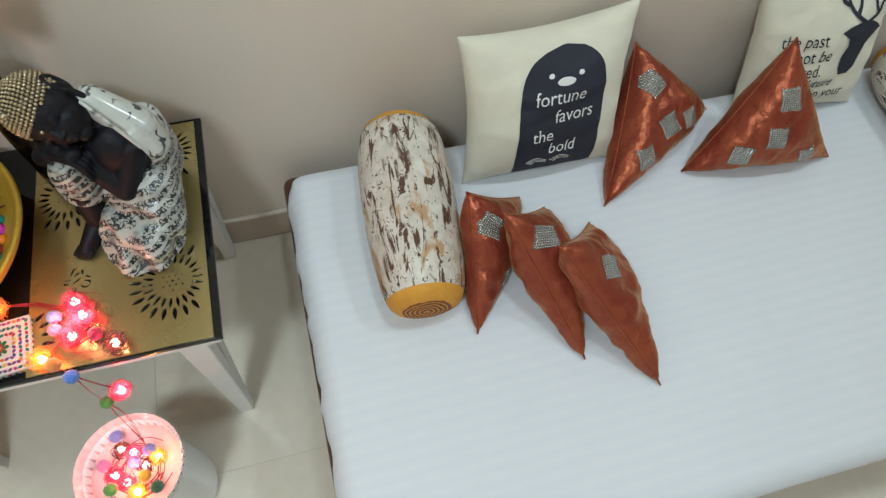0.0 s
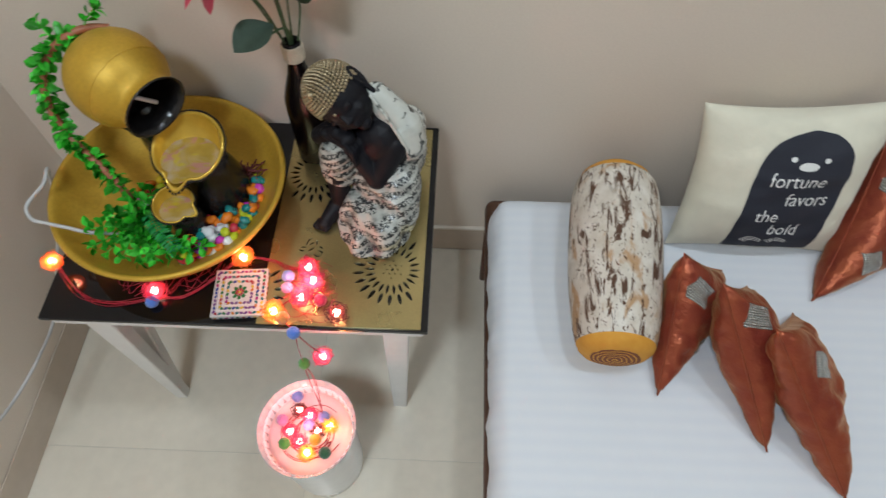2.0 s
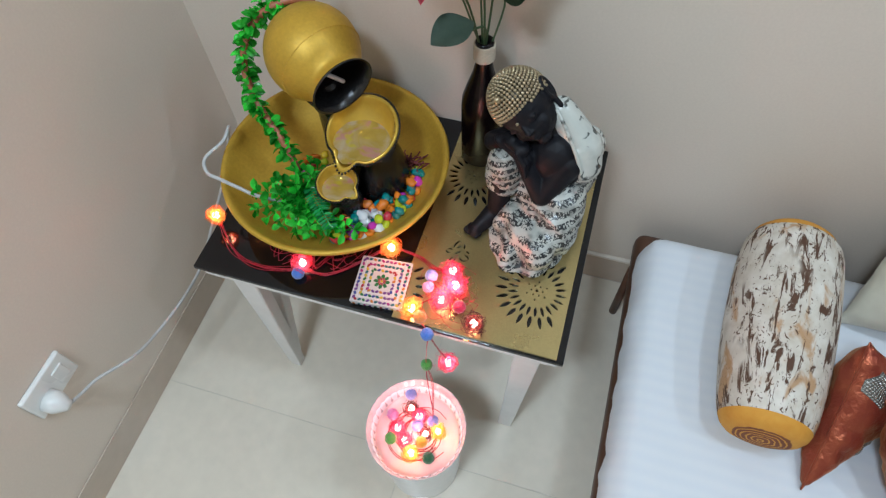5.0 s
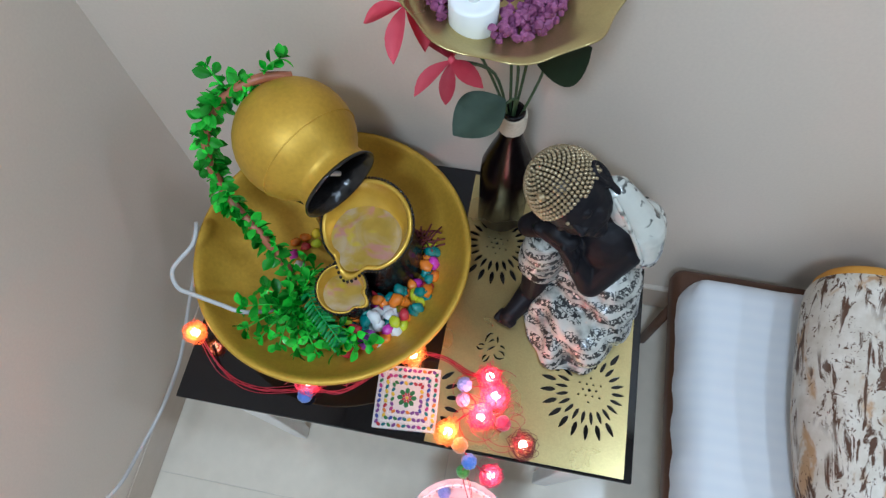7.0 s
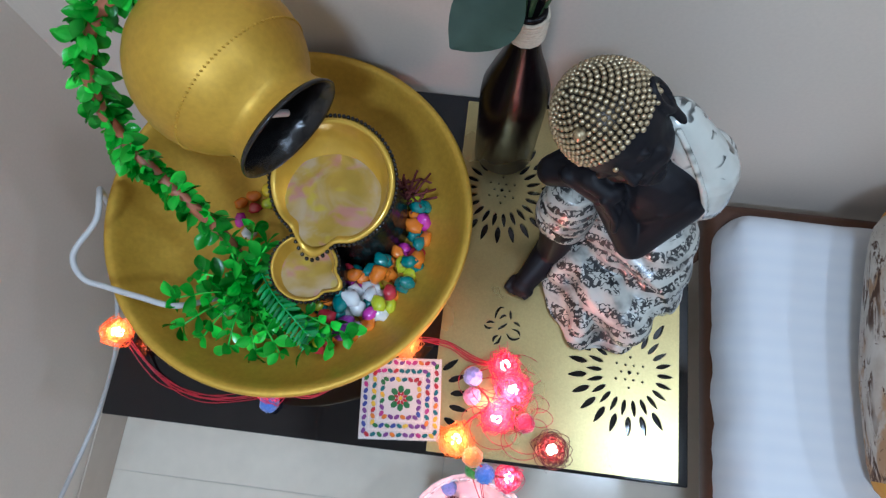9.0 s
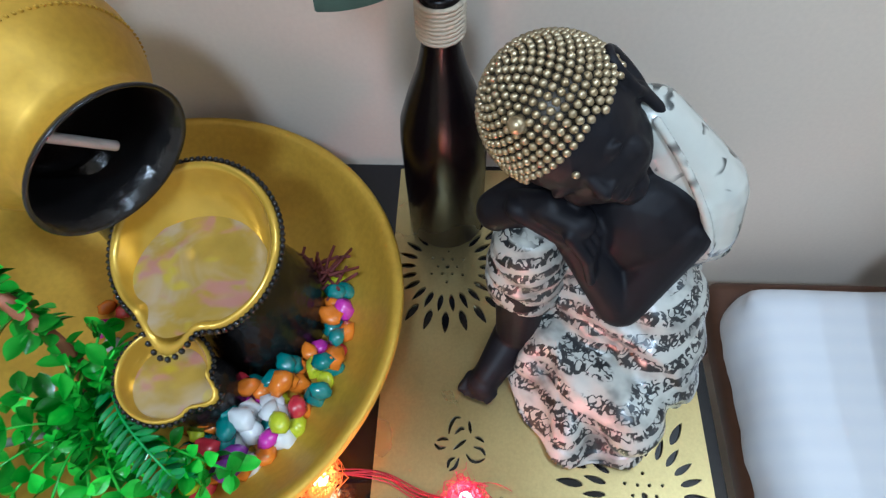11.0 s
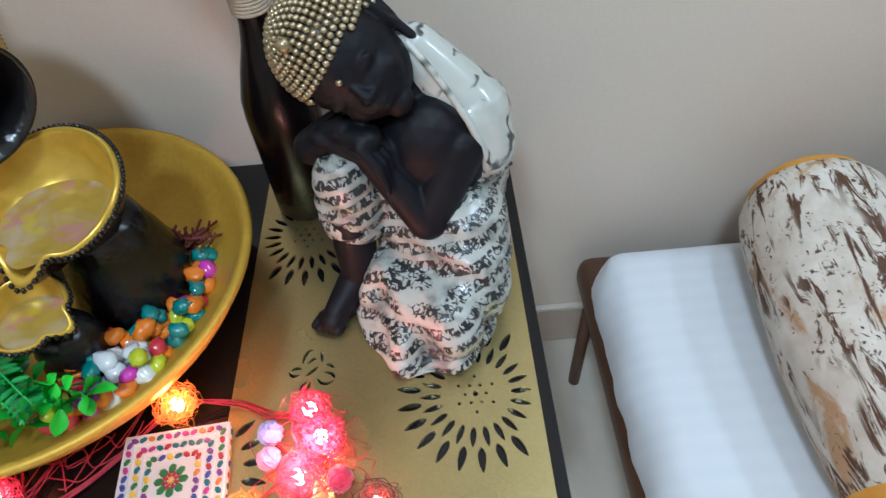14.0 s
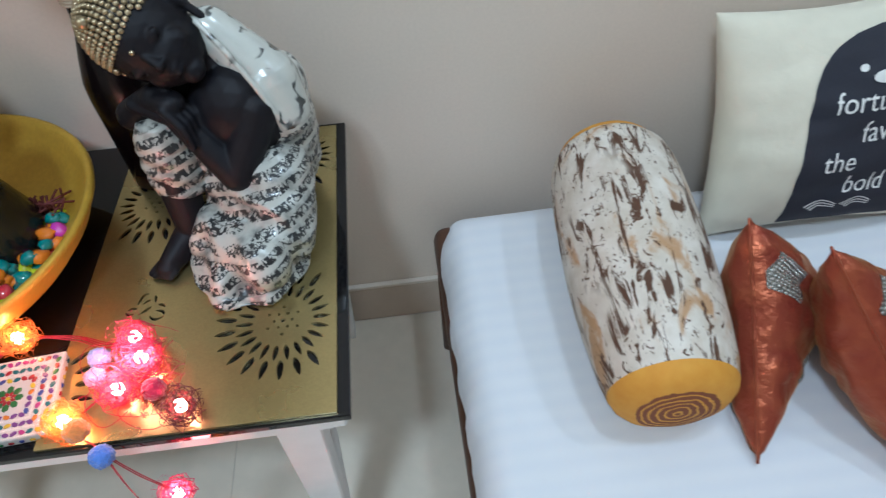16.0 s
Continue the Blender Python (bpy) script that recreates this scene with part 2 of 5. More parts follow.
rows = node(ROBE, "ShaderNodeTexWave", Scale=21.0, Distortion=1.2, Detail=1.0)
rows.bands_direction = "Z"
ROBE.node_tree.links.new(mapped(ROBE, (1, 1, 1), (0.18, 0.30, 0)), rows.inputs["Vector"])
band = threshold(ROBE, rows.outputs["Fac"], 0.20, 0.36)
letters_ = times(ROBE, contour(ROBE, noise_on(ROBE, mapped(ROBE, (1.25, 1.25, 0.6), (0.18, 0.30, 0)), 120, 1, 0.4, 0.5), 0.075), threshold(ROBE, noise_on(ROBE, mapped(ROBE, (1.5, 1.5, 0.7)), 135, 1, 0.4), 0.54, 0.60), "MAXIMUM")
words = threshold(ROBE, noise_on(ROBE, mapped(ROBE, (1, 1, 1.4)), 34, 1), 0.28, 0.38)
smudge = threshold(ROBE, noise_on(ROBE, mapped(ROBE, (0.8, 0.8, 1.0)), 44, 3, 0.6), 0.42, 0.76)
overlay(ROBE, times(ROBE, smudge, 0.85), (0.10, 0.105, 0.10))
overlay(ROBE, times(ROBE, times(ROBE, letters_, band), words), (0.018, 0.020, 0.022))

# the shawl carries only a few long marks
SHAWL = mat("white_glazed_shawl", (0.54, 0.55, 0.50), 0.20, spread=0.06, grain=60, bump=0.1, coarse=18, coat=0.4, bump_size=0.002)
overlay(SHAWL, times(SHAWL, times(SHAWL, contour(SHAWL, noise_on(SHAWL, mapped(SHAWL, (1, 1, 0.7)), 34, 2, 0.5, 0.3), 0.045), threshold(SHAWL, noise_on(SHAWL, mapped(SHAWL, (1, 1, 1), (0.4, 0.2, 0)), 45, 1), 0.46, 0.60)), 0.95), (0.03, 0.035, 0.035))
overlay(SHAWL, times(SHAWL, threshold(SHAWL, noise_on(SHAWL, mapped(SHAWL, (1, 1, 1)), 26, 2), 0.50, 0.75), 0.5), (0.22, 0.23, 0.24))
INLAY = {k: mat("inlay_" + k, c, 0.2, spread=0.2, grain=60, bump=0.05, coat=0.4) for k, c in {
    "orange": (0.42, 0.14, 0.02), "teal": (0.012, 0.10, 0.12), "magenta": (0.30, 0.03, 0.16), "green": (0.02, 0.12, 0.04), "red": (0.28, 0.02, 0.03), "blue": (0.03, 0.05, 0.22), "yellow": (0.48, 0.34, 0.03), "violet": (0.12, 0.04, 0.18)}.items()}

# printed birch bark: dark cracks, tan patches
BARK = mat("birch_bark_print", (0.50, 0.43, 0.34), 0.75, spread=0.10, grain=60, bump=0.12, coarse=14, second=(0.70, 0.65, 0.575), bump_size=0.002)
tan = noise_on(BARK, mapped(BARK, (1, 1, 0.45)), 24, 4, 0.6, 0.6)
overlay(BARK, times(BARK, threshold(BARK, tan, 0.53, 0.66), 0.85), (0.42, 0.22, 0.08))
crack = noise_on(BARK, mapped(BARK, (1, 1, 0.24)), 50, 5, 0.66, 1.3)
patch = noise_on(BARK, mapped(BARK, (1, 1, 0.6)), 15, 2)
overlay(BARK, times(BARK, threshold(BARK, crack, 0.535, 0.585), threshold(BARK, patch, 0.34, 0.48)), (0.085, 0.036, 0.016))
knot = noise_on(BARK, mapped(BARK, (1, 1, 0.8)), 85, 3, 0.6, 1.5)
overlay(BARK, threshold(BARK, knot, 0.62, 0.66), (0.10, 0.045, 0.02))
RINGS = mat("wood_ring_print", (0.60, 0.25, 0.022), 0.75, spread=0.15, grain=70, bump=0.1, coarse=12, second=(0.68, 0.34, 0.045))

# rhinestone grid relief
v = mapped(SEQUIN, (1, 1, 1), space="UV")
w1 = node(SEQUIN, "ShaderNodeTexWave", Scale=75.0)
w2 = node(SEQUIN, "ShaderNodeTexWave", Scale=75.0)
w1.bands_direction, w2.bands_direction = "X", "Y"
for n in (w1, w2):
    SEQUIN.node_tree.links.new(v, n.inputs["Vector"])
g = times(SEQUIN, w1.outputs["Fac"], w2.outputs["Fac"])
overlay(SEQUIN, times(SEQUIN, threshold(SEQUIN, g, 0.35, 0.05), 0.8), (0.12, 0.12, 0.10))
bp = node(SEQUIN, "ShaderNodeBump", Strength=0.9, Distance=0.002)
SEQUIN.node_tree.links.new(g, bp.inputs["Height"])
SEQUIN.node_tree.links.new(bp.outputs[0], SEQUIN.node_tree.nodes["Principled BSDF"].inputs["Normal"])

# shallow water; pinkish reflections, whitish mist and yellow patches are painted into its colour
WATER = mat("reflection_tinted_water", (0.60, 0.40, 0.07), 0.08, trans=0.35, spread=0.15, grain=40, bump=0.12, coarse=20, coat=0.5, bump_size=0.002)
foam = noise_on(WATER, mapped(WATER, (1, 1, 1)), 24, 3, 0.55, 0.6)
overlay(WATER, times(WATER, threshold(WATER, foam, 0.42, 0.70), 0.6), (0.74, 0.62, 0.52))
pink_reflection = noise_on(WATER, mapped(WATER, (1, 1.3, 1), (0.3, 0.5, 0.9)), 38, 2, 0.5, 0.3)
overlay(WATER, times(WATER, threshold(WATER, pink_reflection, 0.52, 0.68), 0.55), (0.70, 0.24, 0.34))
lemon = noise_on(WATER, mapped(WATER, (1, 1, 1), (0.9, 0.2, 0.4)), 30, 2, 0.5, 0.3)
overlay(WATER, times(WATER, threshold(WATER, lemon, 0.60, 0.70), 0.7), (0.75, 0.60, 0.03))


# ---------------------------------------------------------------- mesh helpers
def finish(name, bm, material, smooth=True):
    me = bpy.data.meshes.new(name)
    bmesh.ops.recalc_face_normals(bm, faces=bm.faces)
    for f in bm.faces:
        f.smooth = smooth
    bm.to_mesh(me)
    bm.free()
    for m in (material if isinstance(material, (list, tuple)) else [material]):
        me.materials.append(m)
    return me


ORIGIN = {}


def thing(name, at, label, category, group="", kind=""):
    ob = new(name)
    ob.empty_display_size = 0.02
    ob.location = at
    ORIGIN[ob.name] = Vector(at)
    return tagged(ob, label, category, group, kind)


def part(name, bm, material, parent, label="", smooth=True):
    """Link a bmesh, given in world metres, as one mesh under a thing or a part."""
    o = ORIGIN[parent.name]
    bmesh.ops.translate(bm, verts=bm.verts, vec=-o)
    ob = new(name, finish(name, bm, material, smooth))
    ob.parent = parent
    ORIGIN[ob.name] = o
    return tagged(ob, label)


def solo(name, bm, material, at, label, category, group="", kind="", smooth=True):
    at = Vector(at)
    bmesh.ops.translate(bm, verts=bm.verts, vec=-at)
    ob = new(name, finish(name, bm, material, smooth))
    ob.location = at
    ORIGIN[ob.name] = at
    return tagged(ob, label, category, group, kind)


def box(x0, x1, y0, y1, z0, z1, bevel=0.0, seg=2, bm=None):
    bm = bm or bmesh.new()
    r = bmesh.ops.create_cube(bm, size=1)
    vs = r["verts"]
    bmesh.ops.scale(bm, verts=vs, vec=(x1 - x0, y1 - y0, z1 - z0))
    bmesh.ops.translate(bm, verts=vs, vec=((x0 + x1) / 2, (y0 + y1) / 2, (z0 + z1) / 2))
    if bevel:
        es = list({e for v in vs for e in v.link_edges})
        bmesh.ops.bevel(bm, geom=es, offset=bevel, segments=seg, profile=0.5, affect="EDGES")
    return bm


def lathe(profile, centre=(0, 0, 0), turn=None, seg=48, shape=None, bm=None):
    """Turn a profile of (radius, height) about z; shape(angle) may scale the radius."""
    bm = bm or bmesh.new()
    m = Matrix.Translation(centre) @ (turn or Matrix())
    rings = []
    for r, h in profile:
        if r < 1e-6:
            rings.append([bm.verts.new(m @ Vector((0, 0, h)))])
            continue
        ring = []
        for i in range(seg):
            a = 2 * math.pi * i / seg
            q = shape(a, r, h) if shape else (r * math.cos(a), r * math.sin(a), h)
            ring.append(bm.verts.new(m @ Vector(q)))
        rings.append(ring)
    for a, b in zip(rings, rings[1:]):
        for i in range(seg):
            j = (i + 1) % seg
            if len(a) == 1 and len(b) == 1:
                continue
            if len(a) == 1:
                bm.faces.new((a[0], b[i], b[j]))
            elif len(b) == 1:
                bm.faces.new((a[i], a[j], b[0]))
            else:
                bm.faces.new((a[i], a[j], b[j], b[i]))
    return bm


def spline(pts, n=8):
    pts = [Vector(p) for p in pts]
    out = []
    for i in range(len(pts) - 1):
        p0, p1, p2, p3 = pts[max(i - 1, 0)], pts[i], pts[i + 1], pts[min(i + 2, len(pts) - 1)]
        for k in range(n):
            t = k / n
            out.append(0.5 * ((2 * p1) + (p2 - p0) * t + (2 * p0 - 5 * p1 + 4 * p2 - p3) * t * t + (3 * p1 - p0 - 3 * p2 + p3) * t ** 3))
    out.append(pts[-1])
    return out


def tube(pts, r, seg=8, n=8, bm=None, smooth=True):
    """A round tube along a path; r is one radius or one for each end."""
    bm = bm or bmesh.new()
    path = spline(pts, n) if smooth else [Vector(p) for p in pts]
    r0, r1 = (r, r) if isinstance(r, (int, float)) else r
    rings, up = [], Vector((0.3, 0.2, 1)).normalized()
    for i, p in enumerate(path):
        d = (path[min(i + 1, len(path) - 1)] - path[max(i - 1, 0)]).normalized()
        s = d.cross(up)
        if s.length < 1e-4:
            s = d.cross(Vector((1, 0, 0)))
        s.normalize()
        u = s.cross(d).normalized()
        up = u
        rr = r0 + (r1 - r0) * i / max(1, len(path) - 1)
        rings.append([bm.verts.new(p + (s * math.cos(a) + u * math.sin(a)) * rr) for a in [2 * math.pi * k / seg for k in range(seg)]])
    for a, b in zip(rings, rings[1:]):
        for i in range(seg):
            j = (i + 1) % seg
            bm.faces.new((a[i], a[j], b[j], b[i]))
    bm.faces.new(rings[0][::-1])
    bm.faces.new(rings[-1])
    return bm


def blob(centre, radii, turn=None, sub=3, rough=0.0, bm=None, seed=0.0):
    bm = bm or bmesh.new()
    vs = bmesh.ops.create_icosphere(bm, subdivisions=sub, radius=1)["verts"]
    for v in vs:
        if rough:
            v.co *= 1 + rough * noise.noise(v.co * 1.6 + Vector((seed, seed * 2.3, 0)))
        v.co = Vector((v.co.x * radii[0], v.co.y * radii[1], v.co.z * radii[2]))
        if turn:
            v.co = turn @ v.co
        v.co += Vector(centre)
    return bm


def face_to(d, up=(0, 0, 1)):
    """A turn that takes +z to the direction d."""
    return Vector(d).to_track_quat("Z", "Y").to_matrix().to_4x4()


# ---------------------------------------------------------------- the room
XL, YB, XR, YF, ZC = -0.868, 0.465, 3.1, -2.7, 2.75
solo("wall_north", box(XL - 0.12, XR + 0.12, YB, YB + 0.12, -0.05, ZC), WALL, (0, YB, 0), "beige painted plaster wall behind the low table and daybed", "wall", kind="structure", smooth=False)
solo("wall_west", box(XL - 0.12, XL, YF, YB, -0.05, ZC), WALL, (XL, 0, 0), "beige painted plaster side wall with a socket", "wall", kind="structure", smooth=False)
solo("wall_east", box(XR, XR + 0.12, YF, YB, -0.05, ZC), WALL, (XR, 0, 0), "plain beige painted wall closing the room", "wall", kind="structure", smooth=False)
solo("wall_south", box(XL - 0.12, XR + 0.12, YF - 0.12, YF, -0.05, ZC), WALL, (0, YF, 0), "plain beige painted wall closing the room", "wall", kind="structure", smooth=False)
solo("ceiling", box(XL - 0.12, XR + 0.12, YF - 0.12, YB + 0.12, ZC, ZC + 0.1), CEIL, (0, 0, ZC), "white painted ceiling", "ceiling", kind="structure", smooth=False)
floor = solo("floor", box(XL, XR, YF, YB, -0.05, -0.0012), GROUT, (0, 0, 0), "glossy cream vitrified floor tiles with thin joints", "floor", kind="structure", smooth=False)


def skirting(name, x0, x1, y0, y1, axis):
    ob = thing(name, (x0, y0, 0), "beige-brown tile skirting with a pale top edge", "baseboard", kind="structure")
    part("skirting_tile", box(x0, x1, y0, y1, 0, 0.094, 0.001, 1), SKIRT, ob, smooth=False)
    if axis == "y":
        return
    part("top_edge", box(x0, x1, y0 - 0.001, y1, 0.0942, 0.102, 0.002, 2), SKIRT_EDGE, ob, "pale cement top edge", smooth=False)


skirting("baseboard_north", XL, XR, YB - 0.010, YB - 0.0005, "x")
skirting("baseboard_west", XL + 0.0005, XL + 0.004, YF, YB - 0.0105, "y")


# ---------------------------------------------------------------- socket and cable on the side wall
socket = thing("wall_socket", (XL, -0.244, 0.362), "white plastic double wall socket with a plug", "socket")
part("plate", box(XL + 0.0005, XL + 0.011, -0.297, -0.191, 0.325, 0.399, 0.004, 3), PLASTIC, socket, smooth=False)
part("rocker_switch", box(XL + 0.0112, XL + 0.015, -0.232, -0.206, 0.343, 0.381, 0.002, 2), PLASTIC, socket, smooth=False)
bm = lathe([(0, 0), (0.021, 0), (0.021, 0.018), (0.017, 0.026), (0.009, 0.040), (0, 0.041)], (XL + 0.0112, -0.268, 0.352), face_to((1, 0.1, -0.3)), 24)
plug = part("plug", bm, PLASTIC, socket)
cord = [(XL + 0.046, -0.263, 0.340), (-0.822, -0.235, 0.325), (-0.815, -0.201, 0.317), (-0.785, -0.140, 0.300), (-0.786, -0.075, 0.270), (-0.775, 0.008, 0.268), (-0.780, 0.093, 0.262), (-0.760, 0.170, 0.34), (-0.705, 0.222, 0.48), (-0.672, 0.230, 0.575), (-0.655, 0.215, 0.602), (-0.655, 0.190, 0.596), (-0.674, 0.154, 0.586), (-0.662, 0.132, 0.578), (-0.636, 0.126, 0.576), (-0.600, 0.120, 0.574), (-0.562, 0.117, 0.566), (-0.53, 0.14, 0.53)]
solo("power_cable", tube(cord, 0.0032, 10, 8), CABLE, cord[0], "thin white cable running from the socket to the fountain", "cable")

# ---------------------------------------------------------------- low table
TT = 0.475
table = thing("side_table", (-0.33, 0.23, 0), "low side table with black glass top and white tapered legs", "table")
part("glass_top", box(-0.66, 0.0, 0.0, 0.455, TT - 0.009, TT, 0.0015, 2), GLASS_BLACK, table, "glossy black glass top", smooth=False)
for nm, b in (("apron", (-0.64, -0.02, 0.006, 0.028, TT - 0.034, TT - 0.0095)), ("apron", (-0.64, -0.02, 0.425, 0.447, TT - 0.034, TT - 0.0095)),
              ("side_rail", (-0.652, -0.63, 0.0065, 0.4465, TT - 0.0335, TT - 0.0096)), ("side_rail", (-0.03, -0.008, 0.0065, 0.4465, TT - 0.0335, TT - 0.0096))):
    part(nm, box(*b, 0.002, 1), WHITE_METAL, table, smooth=False)


def leg(x0, x1, y0, y1, fx0, fx1, fy0, fy1):
    bm = bmesh.new()
    top = [bm.verts.new((x, y, TT - 0.0345)) for x, y in ((x0, y0), (x1, y0), (x1, y1), (x0, y1))]
    bot = [bm.verts.new((x, y, 0.0005)) for x, y in ((fx0, fy0), (fx1, fy0), (fx1, fy1), (fx0, fy1))]
    bm.faces.new(top)
    bm.faces.new(bot[::-1])
    for i in range(4):
        bm.faces.new((top[i], bot[i], bot[(i + 1) % 4], top[(i + 1) % 4]))
    bmesh.ops.bevel(bm, geom=bm.edges[:], offset=0.002, segments=1, affect="EDGES")
    return bm


for sx in (0, 1):
    for sy in (0, 1):
        x0, x1, fx0, fx1 = (-0.602, -0.556, -0.600, -0.574) if sx == 0 else (-0.080, -0.034, -0.088, -0.058)
        near, far, fy0, fy1 = (0.010, 0.112, 0.018, 0.042) if sy == 0 else (0.445, 0.343, 0.437, 0.413)
        d = 0.030 if sy == 0 else -0.030
        for a, b, inset in ((near, near + d, 0.0), (far, far - d, 0.003)):
            part("leg", leg(x0 + inset, x1 - inset, min(a, b), max(a, b), fx0 + inset, fx1 - inset, min(fy0, fy1) + inset, max(fy0, fy1) - inset), WHITE_METAL, table, "white painted bar of a V-shaped leg", smooth=False)

# ---------------------------------------------------------------- pierced gold mat on the table
def pierced_sheet(x0, x1, y0, y1, z, thick):
    cu = bpy.data.curves.new("gold_mat", "CURVE")
    cu.dimensions, cu.fill_mode, cu.extrude = "2D", "BOTH", thick / 2

    def loop(pts):
        s = cu.splines.new("POLY")
        s.points.add(len(pts) - 1)
        for p, (x, y) in zip(s.points, pts):
            p.co = (x, y, 0, 1)
        s.use_cyclic_u = True

    loop([(x0, y0), (x1, y0), (x1, y1), (x0, y1)])

    def petal(cx, cy, a, r0, r1, w):
        pts = []
        for k in range(12):
            t = 2 * math.pi * k / 12
            u, vv = (r0 + r1) / 2 + (r1 - r0) / 2 * math.cos(t), w * math.sin(t) * (1 - 0.35 * math.cos(t)) * abs(math.sin(t)) ** 0.4
            pts.append((cx + u * math.cos(a) - vv * math.sin(a), cy + u * math.sin(a) + vv * math.cos(a)))
        if all(x0 + 0.003 < x < x1 - 0.003 and y0 + 0.003 < y < y1 - 0.003 for x, y in pts):
            loop(pts)

    for cx, cy in ((-0.068, 0.117), (-0.234, 0.325), (-0.318, 0.062), (-0.068, 0.385)):
        for k in range(22):
            a = 2 * math.pi * k / 22
            petal(cx, cy, a, 0.0310, 0.0500, 0.0027)
            petal(cx, cy, a + math.pi / 22, 0.0490, 0.0715, 0.0035)
        for k in range(6):
            petal(cx, cy, k * math.pi / 3, 0.0080, 0.0112, 0.0015)
            petal(cx, cy, k * math.pi / 3 + 0.5, 0.0160, 0.0192, 0.0015)
        petal(cx, cy, 0, -0.0026, 0.0026, 0.0026)
    bx, by = -0.217, 0.153

    def slot(pts, w):
        """A narrow curved slot, pointed at its ends; pts in millimetres from the butterfly's middle."""
        p = spline([(bx + x / 1000, by + y / 1000, 0) for x, y in pts], 3)
        one, two = [], []
        for k, q in enumerate(p):
            d = (p[min(k + 1, len(p) - 1)] - p[max(k - 1, 0)]).normalized()
            h = Vector((-d.y, d.x, 0)) * w * (0.25 + 0.75 * math.sin(math.pi * k / (len(p) - 1)))
            one.append(q + h)
            two.append(q - h)
        loop([(q.x, q.y) for q in one + two[::-1]])

    for pts in (((-10, 8), (-9, 15), (-5, 22), (0, 22)), ((-5, 8), (0, 13), (3, 12)), ((7, 20), (8.5, 9)), ((12, 6), (16, 5), (20, 2)),
                ((5, -8), (9, -13), (15, -14), (21, -11)), ((21, -9), (18, -4), (11, -2)), ((-22, 0), (-18, -4), (-12, -3)), ((-20, 2), (-15, 4), (-10, 3)),
                ((-9, -22), (-4, -19), (-1, -11)), ((-10, -20), (-9, -14), (-4, -11)), ((-6, -5), (0, 0), (5, 4))):
        slot(pts, 0.0016)
    ob = bpy.data.objects.new("gold_mat_curve", cu)
    me = bpy.data.meshes.new_from_object(ob)
    bpy.data.objects.remove(ob)
    bm = bmesh.new()
    bm.from_mesh(me)
    bpy.data.meshes.remove(me)
    bmesh.ops.translate(bm, verts=bm.verts, vec=(0, 0, z + thick / 2))
    return bm


solo("gold_mat", pierced_sheet(-0.289, -0.012, 0.004, 0.446, TT + 0.0004, 0.003), GOLD_SHEET, (-0.15, 0.22, TT), "gold metallic table mat pierced with sunburst flowers on black glass", "table mat", smooth=False)

# ---------------------------------------------------------------- daybed
bed = thing("daybed", (1.0, 0.0, 0), "low daybed with dark brown frame along the wall", "bed")
bm = box(0.109, 1.98, -0.420, 0.442, 0.205, 0.262, 0.022, 4)
part("frame", bm, BED_BROWN, bed, "dark brown rexine-covered frame", smooth=True)
for x in (0.118, 1.95):
    for y in (-0.36, 0.37):
        part("leg", tube([(x, y, 0.212), (x, y, 0.1), (x, y, 0.0005)], 0.0095, 14, 1), BED_BROWN, bed, "slim brown leg")


def mattress(x0, x1, y0, y1, z0, z1, r):
    bm = box(x0, x1, y0, y1, z0, z1, r, 6)
    bmesh.ops.subdivide_edges(bm, edges=[e for e in bm.edges if e.calc_length() > 0.05], cuts=40, use_grid_fill=True)
    for v in bm.verts:
        k = noise.noise(v.co * 3.5) * 0.003 + noise.noise(v.co * Vector((9, 22, 9))) * 0.0012
        v.co.z += k
        if v.co.x < x0 + 0.08:
            v.co.x += 0.016 * max(0.0, (v.co.z - z0) / (z1 - z0)) * (x0 + 0.08 - v.co.x) / 0.08
        if v.co.z < z1 - 0.02:
            v.co.x += noise.noise(v.co * 14) * 0.004 + noise.noise(v.co * Vector((8, 27, 12))) * 0.006
            v.co.y += noise.noise(v.co * 14 + Vector((5, 0, 0))) * 0.003
    return bm


bedding = thing("mattress", (1.0, 0, 0.228), "mattress under a white satin-striped fitted sheet on the daybed", "mattress")
part("fitted_sheet", mattress(0.108, 1.97, -0.43, 0.408, 0.228, 0.325, 0.044), SHEET, bedding, "white satin-striped fitted sheet")
part("foam_core", box(0.150, 1.93, -0.39, 0.37, 0.240, 0.300, 0.02, 2), BED_BROWN, bedding, "brown covered foam core")
hem = [(1.9, -0.425, 0.262), (1.4, -0.431, 0.263), (0.8, -0.430, 0.262), (0.3, -0.431, 0.263), (0.14, -0.424, 0.262), (0.116, -0.40, 0.262), (0.112, -0.2, 0.260), (0.114, 0.0, 0.263), (0.112, 0.2, 0.260), (0.114, 0.36, 0.262), (0.13, 0.40, 0.262)]
part("sheet_hem", tube([(x + 0.006, y + 0.004, z - 0.008) for x, y, z in hem], 0.0018, 8, 10), SHEET, bedding, "gathered elastic hem")
BT = 0.325


